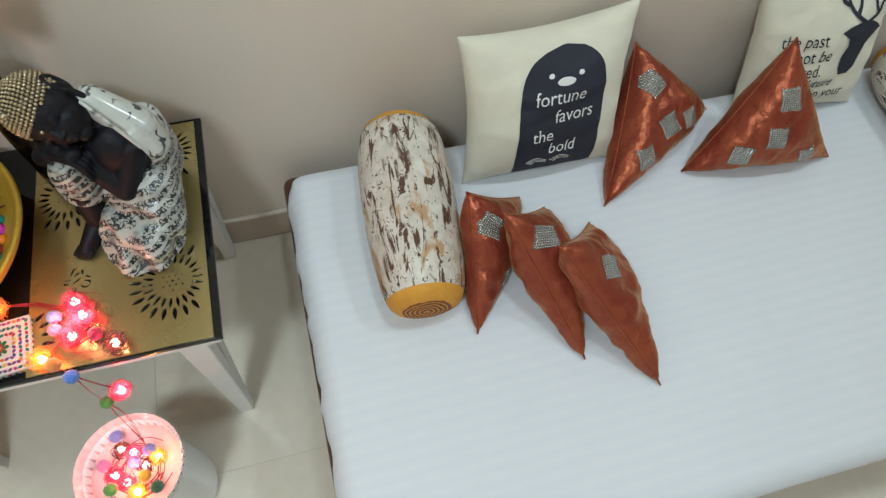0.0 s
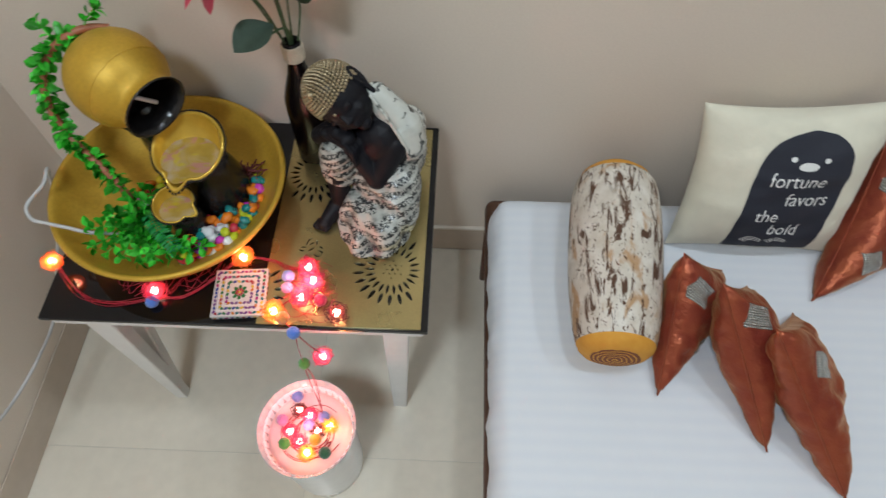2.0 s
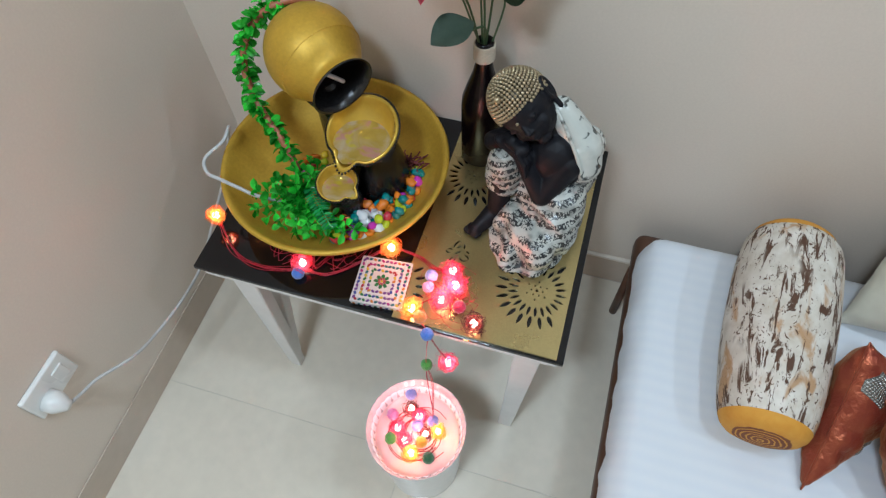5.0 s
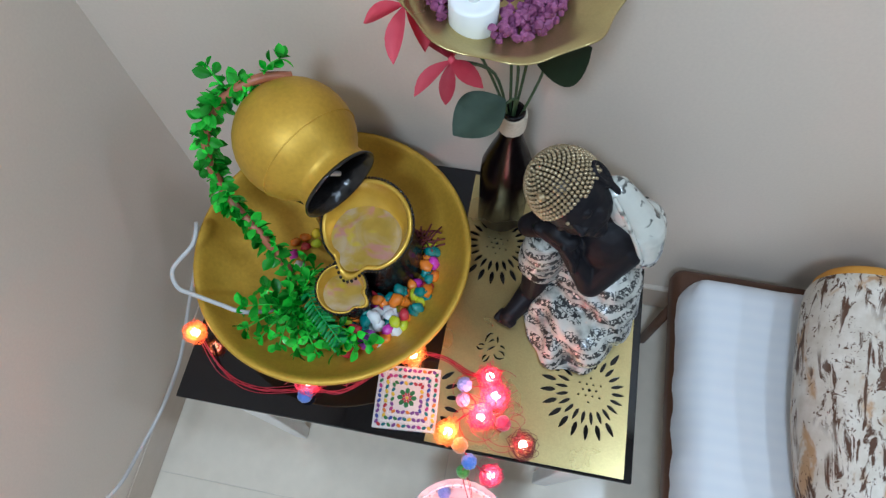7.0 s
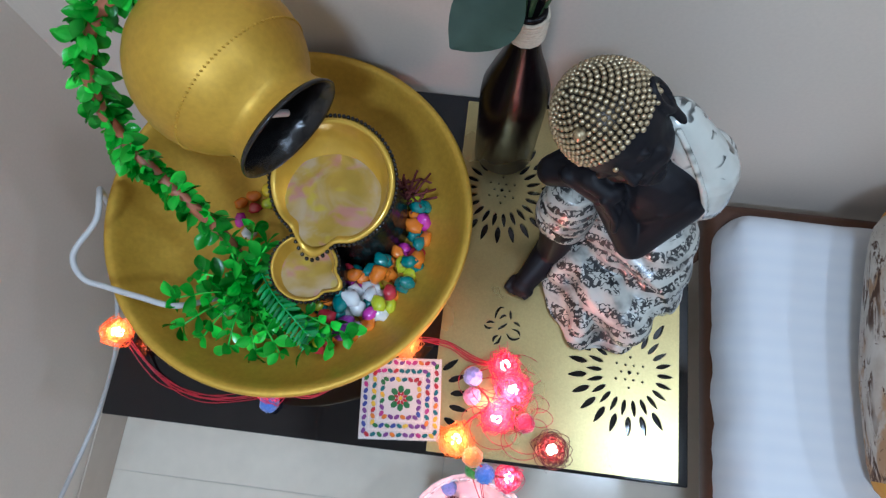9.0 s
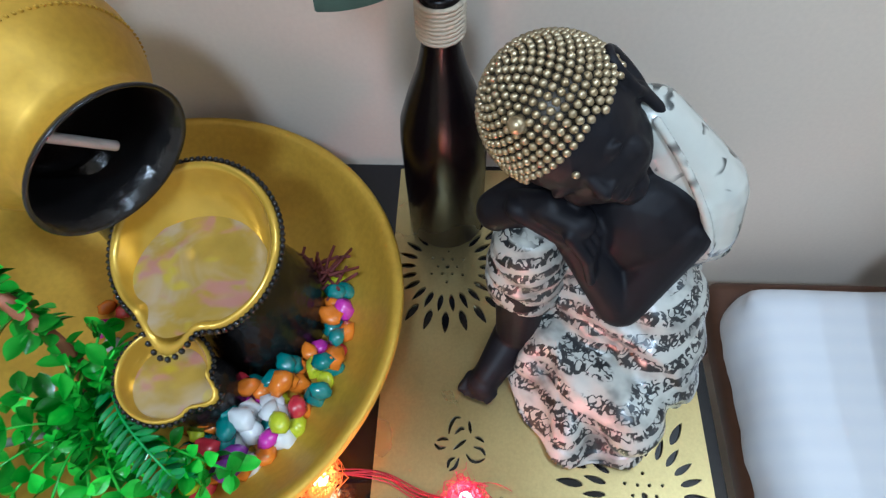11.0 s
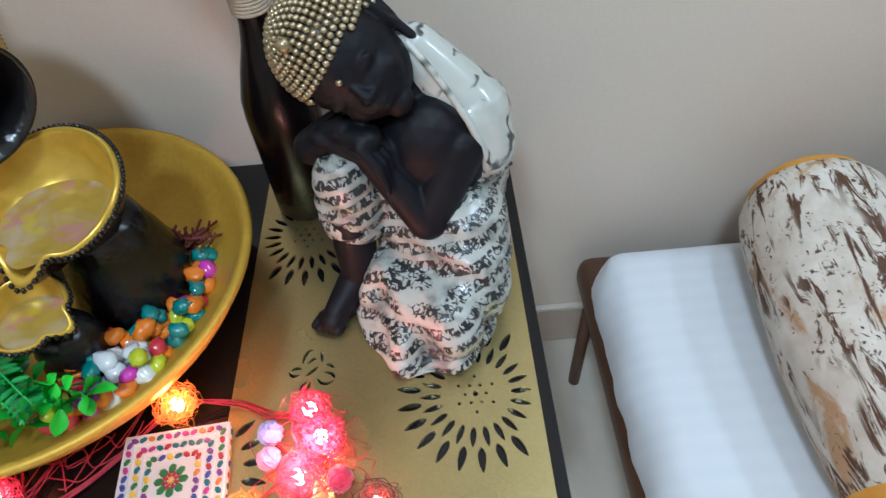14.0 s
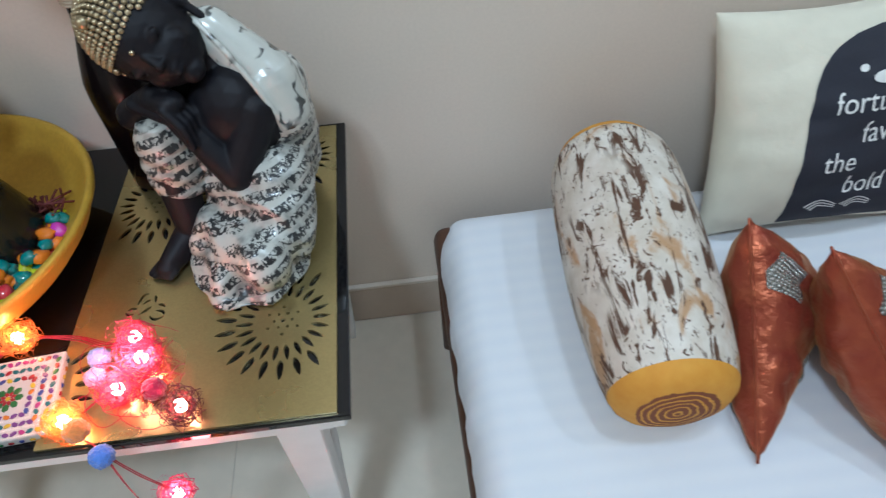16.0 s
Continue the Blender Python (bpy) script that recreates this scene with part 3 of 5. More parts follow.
# ---------------------------------------------------------------- bolster
def bolster(p0, p1, r, label):
    p0, p1 = Vector(p0), Vector(p1)
    d = p1 - p0
    length = d.length
    turn = Matrix.Translation(p0) @ face_to(d)
    ob = new("log_bolster")
    ob.matrix_world = turn
    ORIGIN[ob.name] = Vector((0, 0, 0))
    tagged(ob, label, "bolster", "log bolsters")

    def lump(a, rr, h):
        k = 1 + 0.025 * noise.noise(Vector((math.cos(a) * 1.5, math.sin(a) * 1.5, h * 9)))
        return (rr * k * math.cos(a), rr * k * math.sin(a), h)

    prof = [(r * 0.80, 0.020), (r * 0.865, 0.042), (r * 0.93, 0.085), (r * 0.985, length * 0.36), (r * 1.01, length * 0.48), (r * 1.02, length * 0.6), (r, length - 0.08), (r * 0.97, length - 0.04), (r * 0.92, length - 0.018), (r * 0.84, length - 0.006)]
    fine = []
    for (a, b), (c, e) in zip(prof, prof[1:]):
        fine += [(a + (c - a) * k / 4, b + (e - b) * k / 4) for k in range(4)]
    fine.append(prof[-1])
    part("bark_cover", lathe(fine, seg=56, shape=lump), BARK, ob, "cream birch-bark print cover")
    for h0, s, r1 in ((0.020, -1, 0.80), (length - 0.006, 1, 0.84)):
        cap = [(r * r1, h0), (r * (r1 - 0.05), h0 + s * 0.010), (r * (r1 - 0.16), h0 + s * 0.019), (r * (r1 - 0.30), h0 + s * 0.024), (r * 0.3, h0 + s * 0.027), (0, h0 + s * 0.028)]
        part("end_cap", lathe(cap, seg=48, shape=lump), RINGS, ob, "ochre end with printed growth rings")
    return ob


tc = mapped(RINGS, (1, 1, 0.0))
ln = RINGS.node_tree.nodes.new("ShaderNodeVectorMath")
ln.operation = "LENGTH"
RINGS.node_tree.links.new(tc, ln.inputs[0])
wob = noise_on(RINGS, mapped(RINGS, (1, 1, 1)), 30, 3)
rad = times(RINGS, ln.outputs["Value"], times(RINGS, wob, 0.016), "ADD")
sn = times(RINGS, times(RINGS, rad, 780.0), 0.0, "SINE")
inner = RINGS.node_tree.nodes.new("ShaderNodeMath")
inner.operation = "LESS_THAN"
inner.inputs[1].default_value = 0.055
RINGS.node_tree.links.new(rad, inner.inputs[0])
overlay(RINGS, times(RINGS, times(RINGS, threshold(RINGS, sn, -0.95, -0.15), inner.outputs[0]), 0.9), (0.15, 0.028, 0.012))

log = bolster((0.334, 0.007, BT + 0.062), (0.366, 0.381, BT + 0.088), 0.0885, "log-shaped bolster with birch bark print and ringed ochre ends")
part("care_label", box(-0.0006, 0.0006, -0.004, 0.012, -0.007, 0.007, 0.0003, 1), CREAM, log, "small white care label", smooth=False).matrix_basis = pose(-0.083, -0.022, 0.095, 0, 0, 20)
bolster((1.52, -0.02, BT + 0.070), (1.54, 0.345, BT + 0.090), 0.089, "second log-shaped bolster with birch bark print on the daybed")


# ---------------------------------------------------------------- cushions
def puff(u, v):
    return max(0.0, (1 - abs(u) ** 2.2) * (1 - abs(v) ** 2.2)) ** 0.47


class SquareCushion:
    """A stuffed square cushion between four corners: bottom left, bottom right, top right, top left."""

    def __init__(self, corners, thick):
        self.c = [Vector(p) for p in corners]
        self.n = ((self.c[1] - self.c[0]).cross(self.c[3] - self.c[0])).normalized()
        self.t = thick

    def at(self, u, v, side=1, lift=0.0):
        a, b = (u + 1) / 2, (v + 1) / 2
        p = self.c[0] * (1 - a) * (1 - b) + self.c[1] * a * (1 - b) + self.c[2] * a * b + self.c[3] * (1 - a) * b
        mid = sum(self.c, Vector()) / 4
        pinch = 0.10 * ((abs(u) ** 3) * (1 - v * v) + (abs(v) ** 3) * (1 - u * u))
        p = p + (mid - p) * pinch
        h = self.t / 2 * puff(u, v)
        h += puff(u, v) * 0.012 * noise.noise(Vector((u * 1.3, v * 2.6, side + 3.0))) + puff(u, v) ** 0.5 * 0.005 * noise.noise(Vector((u * 3.2, v * 7, side)))
        return p + self.n * side * (h + lift)

    def shell(self, n=36):
        bm = bmesh.new()
        k = [math.sin(math.pi / 2 * (2 * i / n - 1)) for i in range(n + 1)]
        grids = []
        for side in (1, -1):
            grids.append([[bm.verts.new(self.at(u, v, side)) for u in k] for v in k])
        for g in grids:
            for j in range(n):
                for i in range(n):
                    bm.faces.new((g[j][i], g[j][i + 1], g[j + 1][i + 1], g[j + 1][i]))
        bmesh.ops.remove_doubles(bm, verts=bm.verts, dist=0.0004)
        return bm

    def lay(self, bm, lift):
        """Wrap flat geometry, given in u, v, over the front."""
        for v in bm.verts:
            v.co = self.at(v.co.x, v.co.y, 1, lift)
        return bm


def letters(text, u, v, size, aspect=1.0, slant=0.0, turn=0.0):
    """Raised printed letters in cushion coordinates, as a fine mesh."""
    cu = bpy.data.curves.new("letters", "FONT")
    cu.body, cu.size, cu.shear = text, 1.0, slant
    cu.resolution_u = 3
    ob = bpy.data.objects.new("letters", cu)
    me = bpy.data.meshes.new_from_object(ob)
    bpy.data.objects.remove(ob)
    bm = bmesh.new()
    bm.from_mesh(me)
    bpy.data.meshes.remove(me)
    bmesh.ops.triangulate(bm, faces=bm.faces)
    for _ in range(2):
        bmesh.ops.subdivide_edges(bm, edges=[e for e in bm.edges if e.calc_length() > 0.16], cuts=1)
        bmesh.ops.triangulate(bm, faces=bm.faces)
    c, s = math.cos(turn), math.sin(turn)
    for w in bm.verts:
        x, y = w.co.x * size * aspect, w.co.y * size
        w.co = Vector((u + x * c - y * s, v + x * s + y * c, 0))
    return bm


def strip(rows):
    """A flat shape from rows of (v, left u, right u)."""
    bm = bmesh.new()
    n = 14
    prev = None
    for v, a, b in rows:
        cur = [bm.verts.new((a + (b - a) * i / n, v, 0)) for i in range(n + 1)]
        if prev:
            for i in range(n):
                bm.faces.new((prev[i], prev[i + 1], cur[i + 1], cur[i]))
        prev = cur
    return bm


def oval(u, v, ru, rv, n=20):
    bm = bmesh.new()
    c = bm.verts.new((u, v, 0))
    vs = [bm.verts.new((u + ru * math.cos(2 * math.pi * k / n), v + rv * math.sin(2 * math.pi * k / n), 0)) for k in range(n)]
    for k in range(n):
        bm.faces.new((c, vs[k], vs[(k + 1) % n]))
    return bm


def stroke(pts, w):
    """A flat tapering line through points in u, v."""
    p = spline([(a, b, 0) for a, b in pts], 6)
    bm = bmesh.new()
    prev = None
    for i, q in enumerate(p):
        d = (p[min(i + 1, len(p) - 1)] - p[max(i - 1, 0)]).normalized()
        s = Vector((-d.y, d.x, 0)) * w * (1 - 0.55 * i / len(p))
        cur = (bm.verts.new(q + s), bm.verts.new(q - s))
        if prev:
            bm.faces.new((prev[0], prev[1], cur[1], cur[0]))
        prev = cur
    return bm


c1 = SquareCushion([(0.480, 0.287, BT + 0.004), (0.815, 0.280, BT + 0.004), (0.850, 0.425, 0.624), (0.492, 0.425, 0.600)], 0.135)
cushion = thing("printed_cushion", (0.66, 0.33, BT), "cream cotton cushion with navy rounded print and slogan, leaning on wall", "cushion", "printed cushions")
part("cover", c1.shell(), CREAM, cushion, "cream cotton cover")
rows_ = []
for k in range(33):
    t = k / 32
    v = -0.92 + 1.70 * t
    half = 0.48 * (1 - max(0, (t - 0.62) / 0.38) ** 2.6) ** 0.5 if t < 1 else 0.02
    half = max(half, 0.02) * (1 + 0.12 * (1 - t) ** 2)
    rows_.append((v, 0.09 - half, 0.10 + half))
part("print_shape", c1.lay(strip(rows_), 0.0012), NAVY, cushion, "navy rounded printed shape")
for text, u, v, size in (("fortune", -0.24, 0.10, 0.245), ("favors", 0.00, -0.15, 0.245), ("the", -0.25, -0.38, 0.245), ("bold", -0.02, -0.60, 0.245)):
    part("print_text", c1.lay(letters(text, u, v, size, 0.78), 0.0024), PRINT_WHITE, cushion, "white printed words")
for u, v, ru, rv in ((-0.07, 0.44, 0.030, 0.030), (0.25, 0.44, 0.030, 0.030), (0.09, 0.36, 0.10, 0.052)):
    part("print_dot", c1.lay(oval(u, v, ru, rv), 0.0024), PRINT_WHITE, cushion, "white printed dot")
for u0 in (-0.28, 0.02):
    for k in range(3):
        part("print_line", c1.lay(stroke([(u0 + 0.03 * k, -0.73 - 0.02 * k), (u0 + 0.12, -0.66 - 0.03 * k), (u0 + 0.26, -0.72 - 0.02 * k)], 0.008), 0.0024), PRINT_WHITE, cushion)

c2 = SquareCushion([(1.120, 0.325, BT + 0.004), (1.420, 0.300, BT + 0.004), (1.440, 0.425, 0.612), (1.120, 0.435, 0.620)], 0.12)
cushion = thing("printed_cushion", (1.31, 0.33, BT), "cream cotton cushion with dark antlered print and slogan, leaning on wall", "cushion", "printed cushions")
part("cover", c2.shell(), CREAM, cushion, "cream cotton cover")
for text, u, v, size in (("the past", -0.72, 0.12, 0.25), ("cannot be", -0.74, -0.10, 0.25), ("changed.", -0.72, -0.31, 0.25), ("future", -0.20, -0.51, 0.24), ("in your", 0.00, -0.70, 0.23)):
    part("print_text", c2.lay(letters(text, u, v, size, 0.80), 0.0020), NAVY, cushion, "dark printed words")
part("print_shape", c2.lay(strip([(-0.34, 0.30, 0.44), (-0.24, 0.24, 0.50), (-0.08, 0.22, 0.54), (0.08, 0.26, 0.56), (0.20, 0.20, 0.62), (0.28, 0.08, 0.76), (0.34, 0.16, 0.66), (0.40, 0.30, 0.52)]), 0.0020), NAVY, cushion, "dark printed silhouette")
for s in (-1, 1):
    for pts in (((0.41, 0.38), (0.41 + s * 0.2, 0.52), (0.41 + s * 0.32, 0.74), (0.41 + s * 0.26, 0.92)), ((0.41 + s * 0.17, 0.48), (0.41 + s * 0.12, 0.62), (0.41 + s * 0.12, 0.78)), ((0.41 + s * 0.28, 0.62), (0.41 + s * 0.40, 0.70), (0.41 + s * 0.42, 0.86))):
        part("print_line", c2.lay(stroke(pts, 0.030), 0.0020), NAVY, cushion, "dark printed branch")


class TriCushion:
    def __init__(self, a, b, c, thick, seed):
        self.p = [Vector(q) for q in (a, b, c)]
        self.n = ((self.p[1] - self.p[0]).cross(self.p[2] - self.p[0])).normalized()
        self.t, self.seed = thick, seed

    def at(self, i, j, k, side, lift=0.0):
        p = self.p[0] * i + self.p[1] * j + self.p[2] * k
        mid = sum(self.p, Vector()) / 3
        m = 27 * i * j * k
        e = min(i, j, k)
        pin = 0.13 * (1 - 3 * e) * (4 * (i * j + j * k + k * i) - 3 * m / 27 * 4)
        p = p + (mid - p) * max(0, pin) * 0.6
        h = self.t / 2 * max(m, 0) ** 0.42
        q = p * 9 + Vector((self.seed * 7.3, self.seed, side * 2))
        h += (0.012 * noise.noise(q * 1.1) + 0.009 * noise.noise(q * 3.1) + 0.0048 * noise.noise(Vector((q.x * 7, q.y * 7, q.z * 2.5)))) * max(m, 0) ** 0.3
        return p + self.n * side * (h + lift)

    def shell(self, n=44):
        bm = bmesh.new()
        for side in (1, -1):
            g = {}
            for i in range(n + 1):
                for j in range(n + 1 - i):
                    g[i, j] = bm.verts.new(self.at(i / n, j / n, (n - i - j) / n, side))
            for i in range(n):
                for j in range(n - i):
                    bm.faces.new((g[i, j], g[i + 1, j], g[i, j + 1]))
                    if i + j < n - 1:
                        bm.faces.new((g[i + 1, j], g[i + 1, j + 1], g[i, j + 1]))
        bmesh.ops.remove_doubles(bm, verts=bm.verts, dist=0.0003)
        return bm

    def patch(self, i, j, side, size, turn):
        """A square of rhinestones laid over the cover, with its grid in uv."""
        e1 = (self.p[1] - self.p[0]).normalized()
        e2 = self.n.cross(e1).normalized()
        c, s = math.cos(radians(turn)), math.sin(radians(turn))
        e1, e2 = e1 * c + e2 * s, e2 * c - e1 * s
        a, b = self.p[0] - self.p[2], self.p[1] - self.p[2]
        m2 = Matrix(((a.dot(a), a.dot(b)), (a.dot(b), b.dot(b)))).inverted()
        bm = bmesh.new()
        uv = bm.loops.layers.uv.new("uv")
        n, g, flat = 8, {}, {}
        for y in range(n + 1):
            for x in range(n + 1):
                fx, fy = (x / n - 0.5) * size * 0.9, (y / n - 0.5) * size
                d = e1 * fx + e2 * fy
                w = m2 @ Vector((d.dot(a), d.dot(b)))
                wi, wj = max(0.01, i + w[0]), max(0.01, j + w[1])
                wk = max(0.01, 1 - wi - wj)
                t = wi + wj + wk
                edge = 0.0004 if x in (0, n) or y in (0, n) else 0.0022
                g[x, y] = bm.verts.new(self.at(wi / t, wj / t, wk / t, side, edge))
                flat[g[x, y]] = (fx, fy)
        for y in range(n):
            for x in range(n):
                f = bm.faces.new((g[x, y], g[x + 1, y], g[x + 1, y + 1], g[x, y + 1]))
                for lp in f.loops:
                    lp[uv].uv = flat[lp.vert]
        return bm


def tri_cushion(a, b, c, thick, seed, patches, label):
    t = TriCushion(a, b, c, thick, seed)
    base = (Vector(a) + Vector(b) + Vector(c)) / 3
    ob = thing("triangular_cushion", (base.x, base.y, BT), label, "cushion", "triangular cushions")
    part("cover", t.shell(), COPPER, ob)
    for e in range(3):
        pts = []
        for k in range(13):
            f = k / 12
            w = [0, 0, 0]
            w[e], w[(e + 1) % 3] = 1 - f, f
            pts.append(t.at(*w, 1))
        part("seam", tube(pts, 0.0016, 6, 2), COPPER, ob)
    facing = 1 if t.n.dot(Vector((0.55, -0.35, 0.75))) > 0 else -1
    for i, j, side, size, turn in patches:
        side *= facing
        part("rhinestone_patch", t.patch(i, j, side, size, turn), SEQUIN, ob, "silver rhinestone patch", smooth=False)
    return t


tri_cushion((0.753, 0.163, BT + 0.006), (1.080, 0.355, BT + 0.006), (0.868, 0.415, 0.520), 0.135, 1, [(0.21, 0.08, 1, 0.046, 12), (0.39, 0.27, 1, 0.046, 5), (0.65, 0.15, 1, 0.046, -10), (0.27, 0.46, 1, 0.040, 0)], "copper satin triangular cushion with rhinestone patches beside a cream cushion")
tri_cushion((0.948, 0.207, BT + 0.006), (1.286, 0.168, BT + 0.006), (1.135, 0.302, 0.580), 0.125, 2, [(0.20, 0.17, 1, 0.046, 5), (0.64, 0.17, 1, 0.046, -5), (0.38, 0.28, 1, 0.046, 0), (0.21, 0.65, 1, 0.040, 20)], "copper satin triangular cushion with rhinestone patches, propped upright")
tri_cushion((0.419, -0.043, BT + 0.006), (0.585, 0.222, BT + 0.012), (0.440, 0.152, 0.510), 0.100, 3, [(0.22, 0.10, 1, 0.046, 10), (0.62, 0.30, 1, 0.040, 10)], "rust satin triangular cushion leaning against the log bolster")
tri_cushion((0.596, -0.137, BT + 0.006), (0.628, 0.187, BT + 0.012), (0.486, 0.084, 0.530), 0.100, 4, [(0.20, 0.12, 1, 0.046, 10)], "rust satin triangular cushion leaning in a row of three")
tri_cushion((0.711, -0.215, BT + 0.006), (0.705, 0.131, BT + 0.012), (0.555, 0.004, 0.530), 0.100, 5, [(0.25, 0.20, 1, 0.048, 10)], "rust satin triangular cushion at the end of a leaning row")


# ---------------------------------------------------------------- tabletop fountain
FX, FY = -0.471, 0.241
fountain = thing("tabletop_fountain", (FX, FY, TT), "gold-painted tabletop fountain with tilted pot and two lamp bowls", "fountain")
basin = [(0, TT + 0.0006), (0.105, TT + 0.0006), (0.112, TT + 0.004), (0.140, TT + 0.012), (0.170, TT + 0.030), (0.190, TT + 0.052), (0.1985, TT + 0.068), (0.2035, TT + 0.074), (0.2050, TT + 0.078), (0.2035, TT + 0.0815), (0.1990, TT + 0.0820), (0.1950, TT + 0.0790),
         (0.1900, TT + 0.072), (0.182, TT + 0.058), (0.165, TT + 0.040), (0.135, TT + 0.024), (0.10, TT + 0.018), (0, TT + 0.017)]
part("basin", lathe(basin, (FX, FY, 0), seg=96), GOLD_PAINT, fountain, "round mustard-gold basin")

PC, PD = Vector((-0.5005, 0.3020, 0.7335)), Vector((0.80, -0.545, -0.18)).normalized()
pr = 0.0775
pot_prof = [(0, -pr)]
for k in range(1, 15):
    a = -math.pi / 2 + k * (math.pi / 2 + 0.86) / 14
    pot_prof.append((pr * math.cos(a), pr * math.sin(a)))
pot_prof += [(0.0488, 0.0640), (0.0490, 0.0690), (0.0512, 0.0750), (0.0535, 0.0795)]
pot = part("pot", lathe(pot_prof, PC, face_to(PD), 64), GOLD_PAINT, fountain, "round gold pot tipped forward")
part("mouth_band", lathe([(0.0536, 0.0793), (0.0552, 0.0815), (0.0556, 0.0835), (0.0545, 0.0845), (0.0520, 0.0825), (0.0480, 0.0740), (0.0455, 0.0640), (0.050, 0.035), (0.05, 0.0), (0, -0.02)], PC, face_to(PD), 64), BLACK_WET, pot, "black glazed mouth")

side_, rise_ = Vector((0.563, 0.826, 0.0)), Vector((0.15, -0.10, 0.984))
lip = PC + PD * 0.080
part("water_pipe", tube([lip - side_ * 0.028 + rise_ * 0.034 - PD * 0.024, lip - side_ * 0.008 + rise_ * 0.012 - PD * 0.018, lip + side_ * 0.012 - rise_ * 0.012 - PD * 0.014], 0.0034, 12, 4), CABLE, pot, "pale plastic water pipe inside the mouth")


def ring_path(centre, turn, r, h, n, wob=0.0, count=40, part_of=1.0, start=0.0):
    m = Matrix.Translation(centre) @ turn
    out = []
    for k in range(n + 1):
        a = start + 2 * math.pi * part_of * k / n
        q = r + wob * math.sin(a * count)
        out.append(m @ Vector((q * math.cos(a), q * math.sin(a), h)))
    return out


rope = bmesh.new()
for k, q in enumerate(ring_path(PC, face_to(PD), 0.0728, 0.027, 110)):
    blob(q, (0.0015, 0.0009, 0.0015), sub=1, bm=rope)
part("rope_line", rope, GOLD_PAINT, pot, "raised gold cord line")


def diya(name, centre, normal, r, spout, depth, label):
    turn = face_to(normal)
    inv = turn.to_3x3().inverted()
    s = inv @ Vector((spout[0], spout[1], 0))
    a0 = math.atan2(s.y, s.x)

    def shape(a, rr, h):
        d = (a - a0 + math.pi) % (2 * math.pi) - math.pi
        k = math.exp(-(d / 0.24) ** 2)
        side = math.exp(-((abs(d) - 0.42) / 0.16) ** 2)
        f = rr / r
        q = rr * (1 + 0.24 * k * f * f - 0.05 * side * f)
        return (q * math.cos(a), q * math.sin(a), h - 0.10 * r * k * f + 0.08 * r * side * f)

    ob = part(name, lathe([(0, -depth), (r * 0.45, -depth * 0.97), (r * 0.78, -depth * 0.72), (r * 0.97, -depth * 0.25), (r * 1.02, 0.0)], centre, turn, 96, shape), BLACK_WET, fountain, label)
    part("gold_lining", lathe([(r * 1.02, 0.0005), (r * 1.0, 0.004), (r * 0.95, 0.0045), (r * 0.92, 0.0005), (r * 0.88, -depth * 0.22), (r * 0.70, -depth * 0.60), (r * 0.40, -depth * 0.84), (0, -depth * 0.88)], centre, turn, 96, shape), GOLD_WET, ob, "gold-painted inside and rim")
    m = Matrix.Translation(centre) @ turn
    lining = [(r * 0.92, 0.0005), (r * 0.88, -depth * 0.22), (r * 0.70, -depth * 0.60), (r * 0.40, -depth * 0.84), (0, -depth * 0.88)]
    level = min((m @ Vector(shape(a0 + k * 0.1, r * 0.92, 0.0))).z for k in range(5, 58)) - 0.0035
    rim = []
    for k in range(72):
        a = 2 * math.pi * k / 72
        fine = [(p[0] + (q[0] - p[0]) * i / 12, p[1] + (q[1] - p[1]) * i / 12) for p, q in zip(lining, lining[1:]) for i in range(12)]
        spot = next((w for w in (m @ Vector(shape(a, *p)) for p in fine) if w.z <= level), m @ Vector((0, 0, -depth * 0.8)))
        rim.append(Vector((spot.x, spot.y, level)))
    mid = sum(rim, Vector()) / 72
    pool = bmesh.new()
    loops = [[pool.verts.new(mid + (w - mid) * s) for w in rim] for s in (1.03, 0.7, 0.35)]
    for outer, inside in zip(loops, loops[1:]):
        for k in range(72):
            pool.faces.new((outer[k], outer[(k + 1) % 72], inside[(k + 1) % 72], inside[k]))
    pool.faces.new(loops[-1])
    part("water", pool, WATER, ob, "shallow water with pinkish reflections put into its colour")
    edge = bmesh.new()
    n = int(2 * math.pi * r / 0.0043)
    for k in range(n):
        a = 2 * math.pi * k / n
        q = Vector(shape(a, r * 1.045, 0.0))
        blob(m @ q, (0.0024, 0.0024, 0.0034), sub=1, bm=edge)
    part("scalloped_edge", edge, BLACK_WET, ob, "black beaded edge")
    return ob


diya("large_lamp_bowl", Vector((-0.407, 0.243, 0.642)), Vector((-0.08, -0.36, 0.93)), 0.0615, (-0.25, -1.0), 0.042, "large black lamp bowl with gold inside")
diya("small_lamp_bowl", Vector((-0.434, 0.170, 0.580)), Vector((0.05, -0.22, 0.97)), 0.0345, (0.92, -0.38), 0.026, "small black lamp bowl with gold inside")


def lumpy(prof, centre, seed):
    return lathe(prof, centre, None, 40, lambda a, r, h: (r * (1 + 0.07 * noise.noise(Vector((math.cos(a) * 2, math.sin(a) * 2, h * 40 + seed)))) * math.cos(a), r * (1 + 0.07 * noise.noise(Vector((math.cos(a) * 2, math.sin(a) * 2, h * 40 + seed)))) * math.sin(a), h))


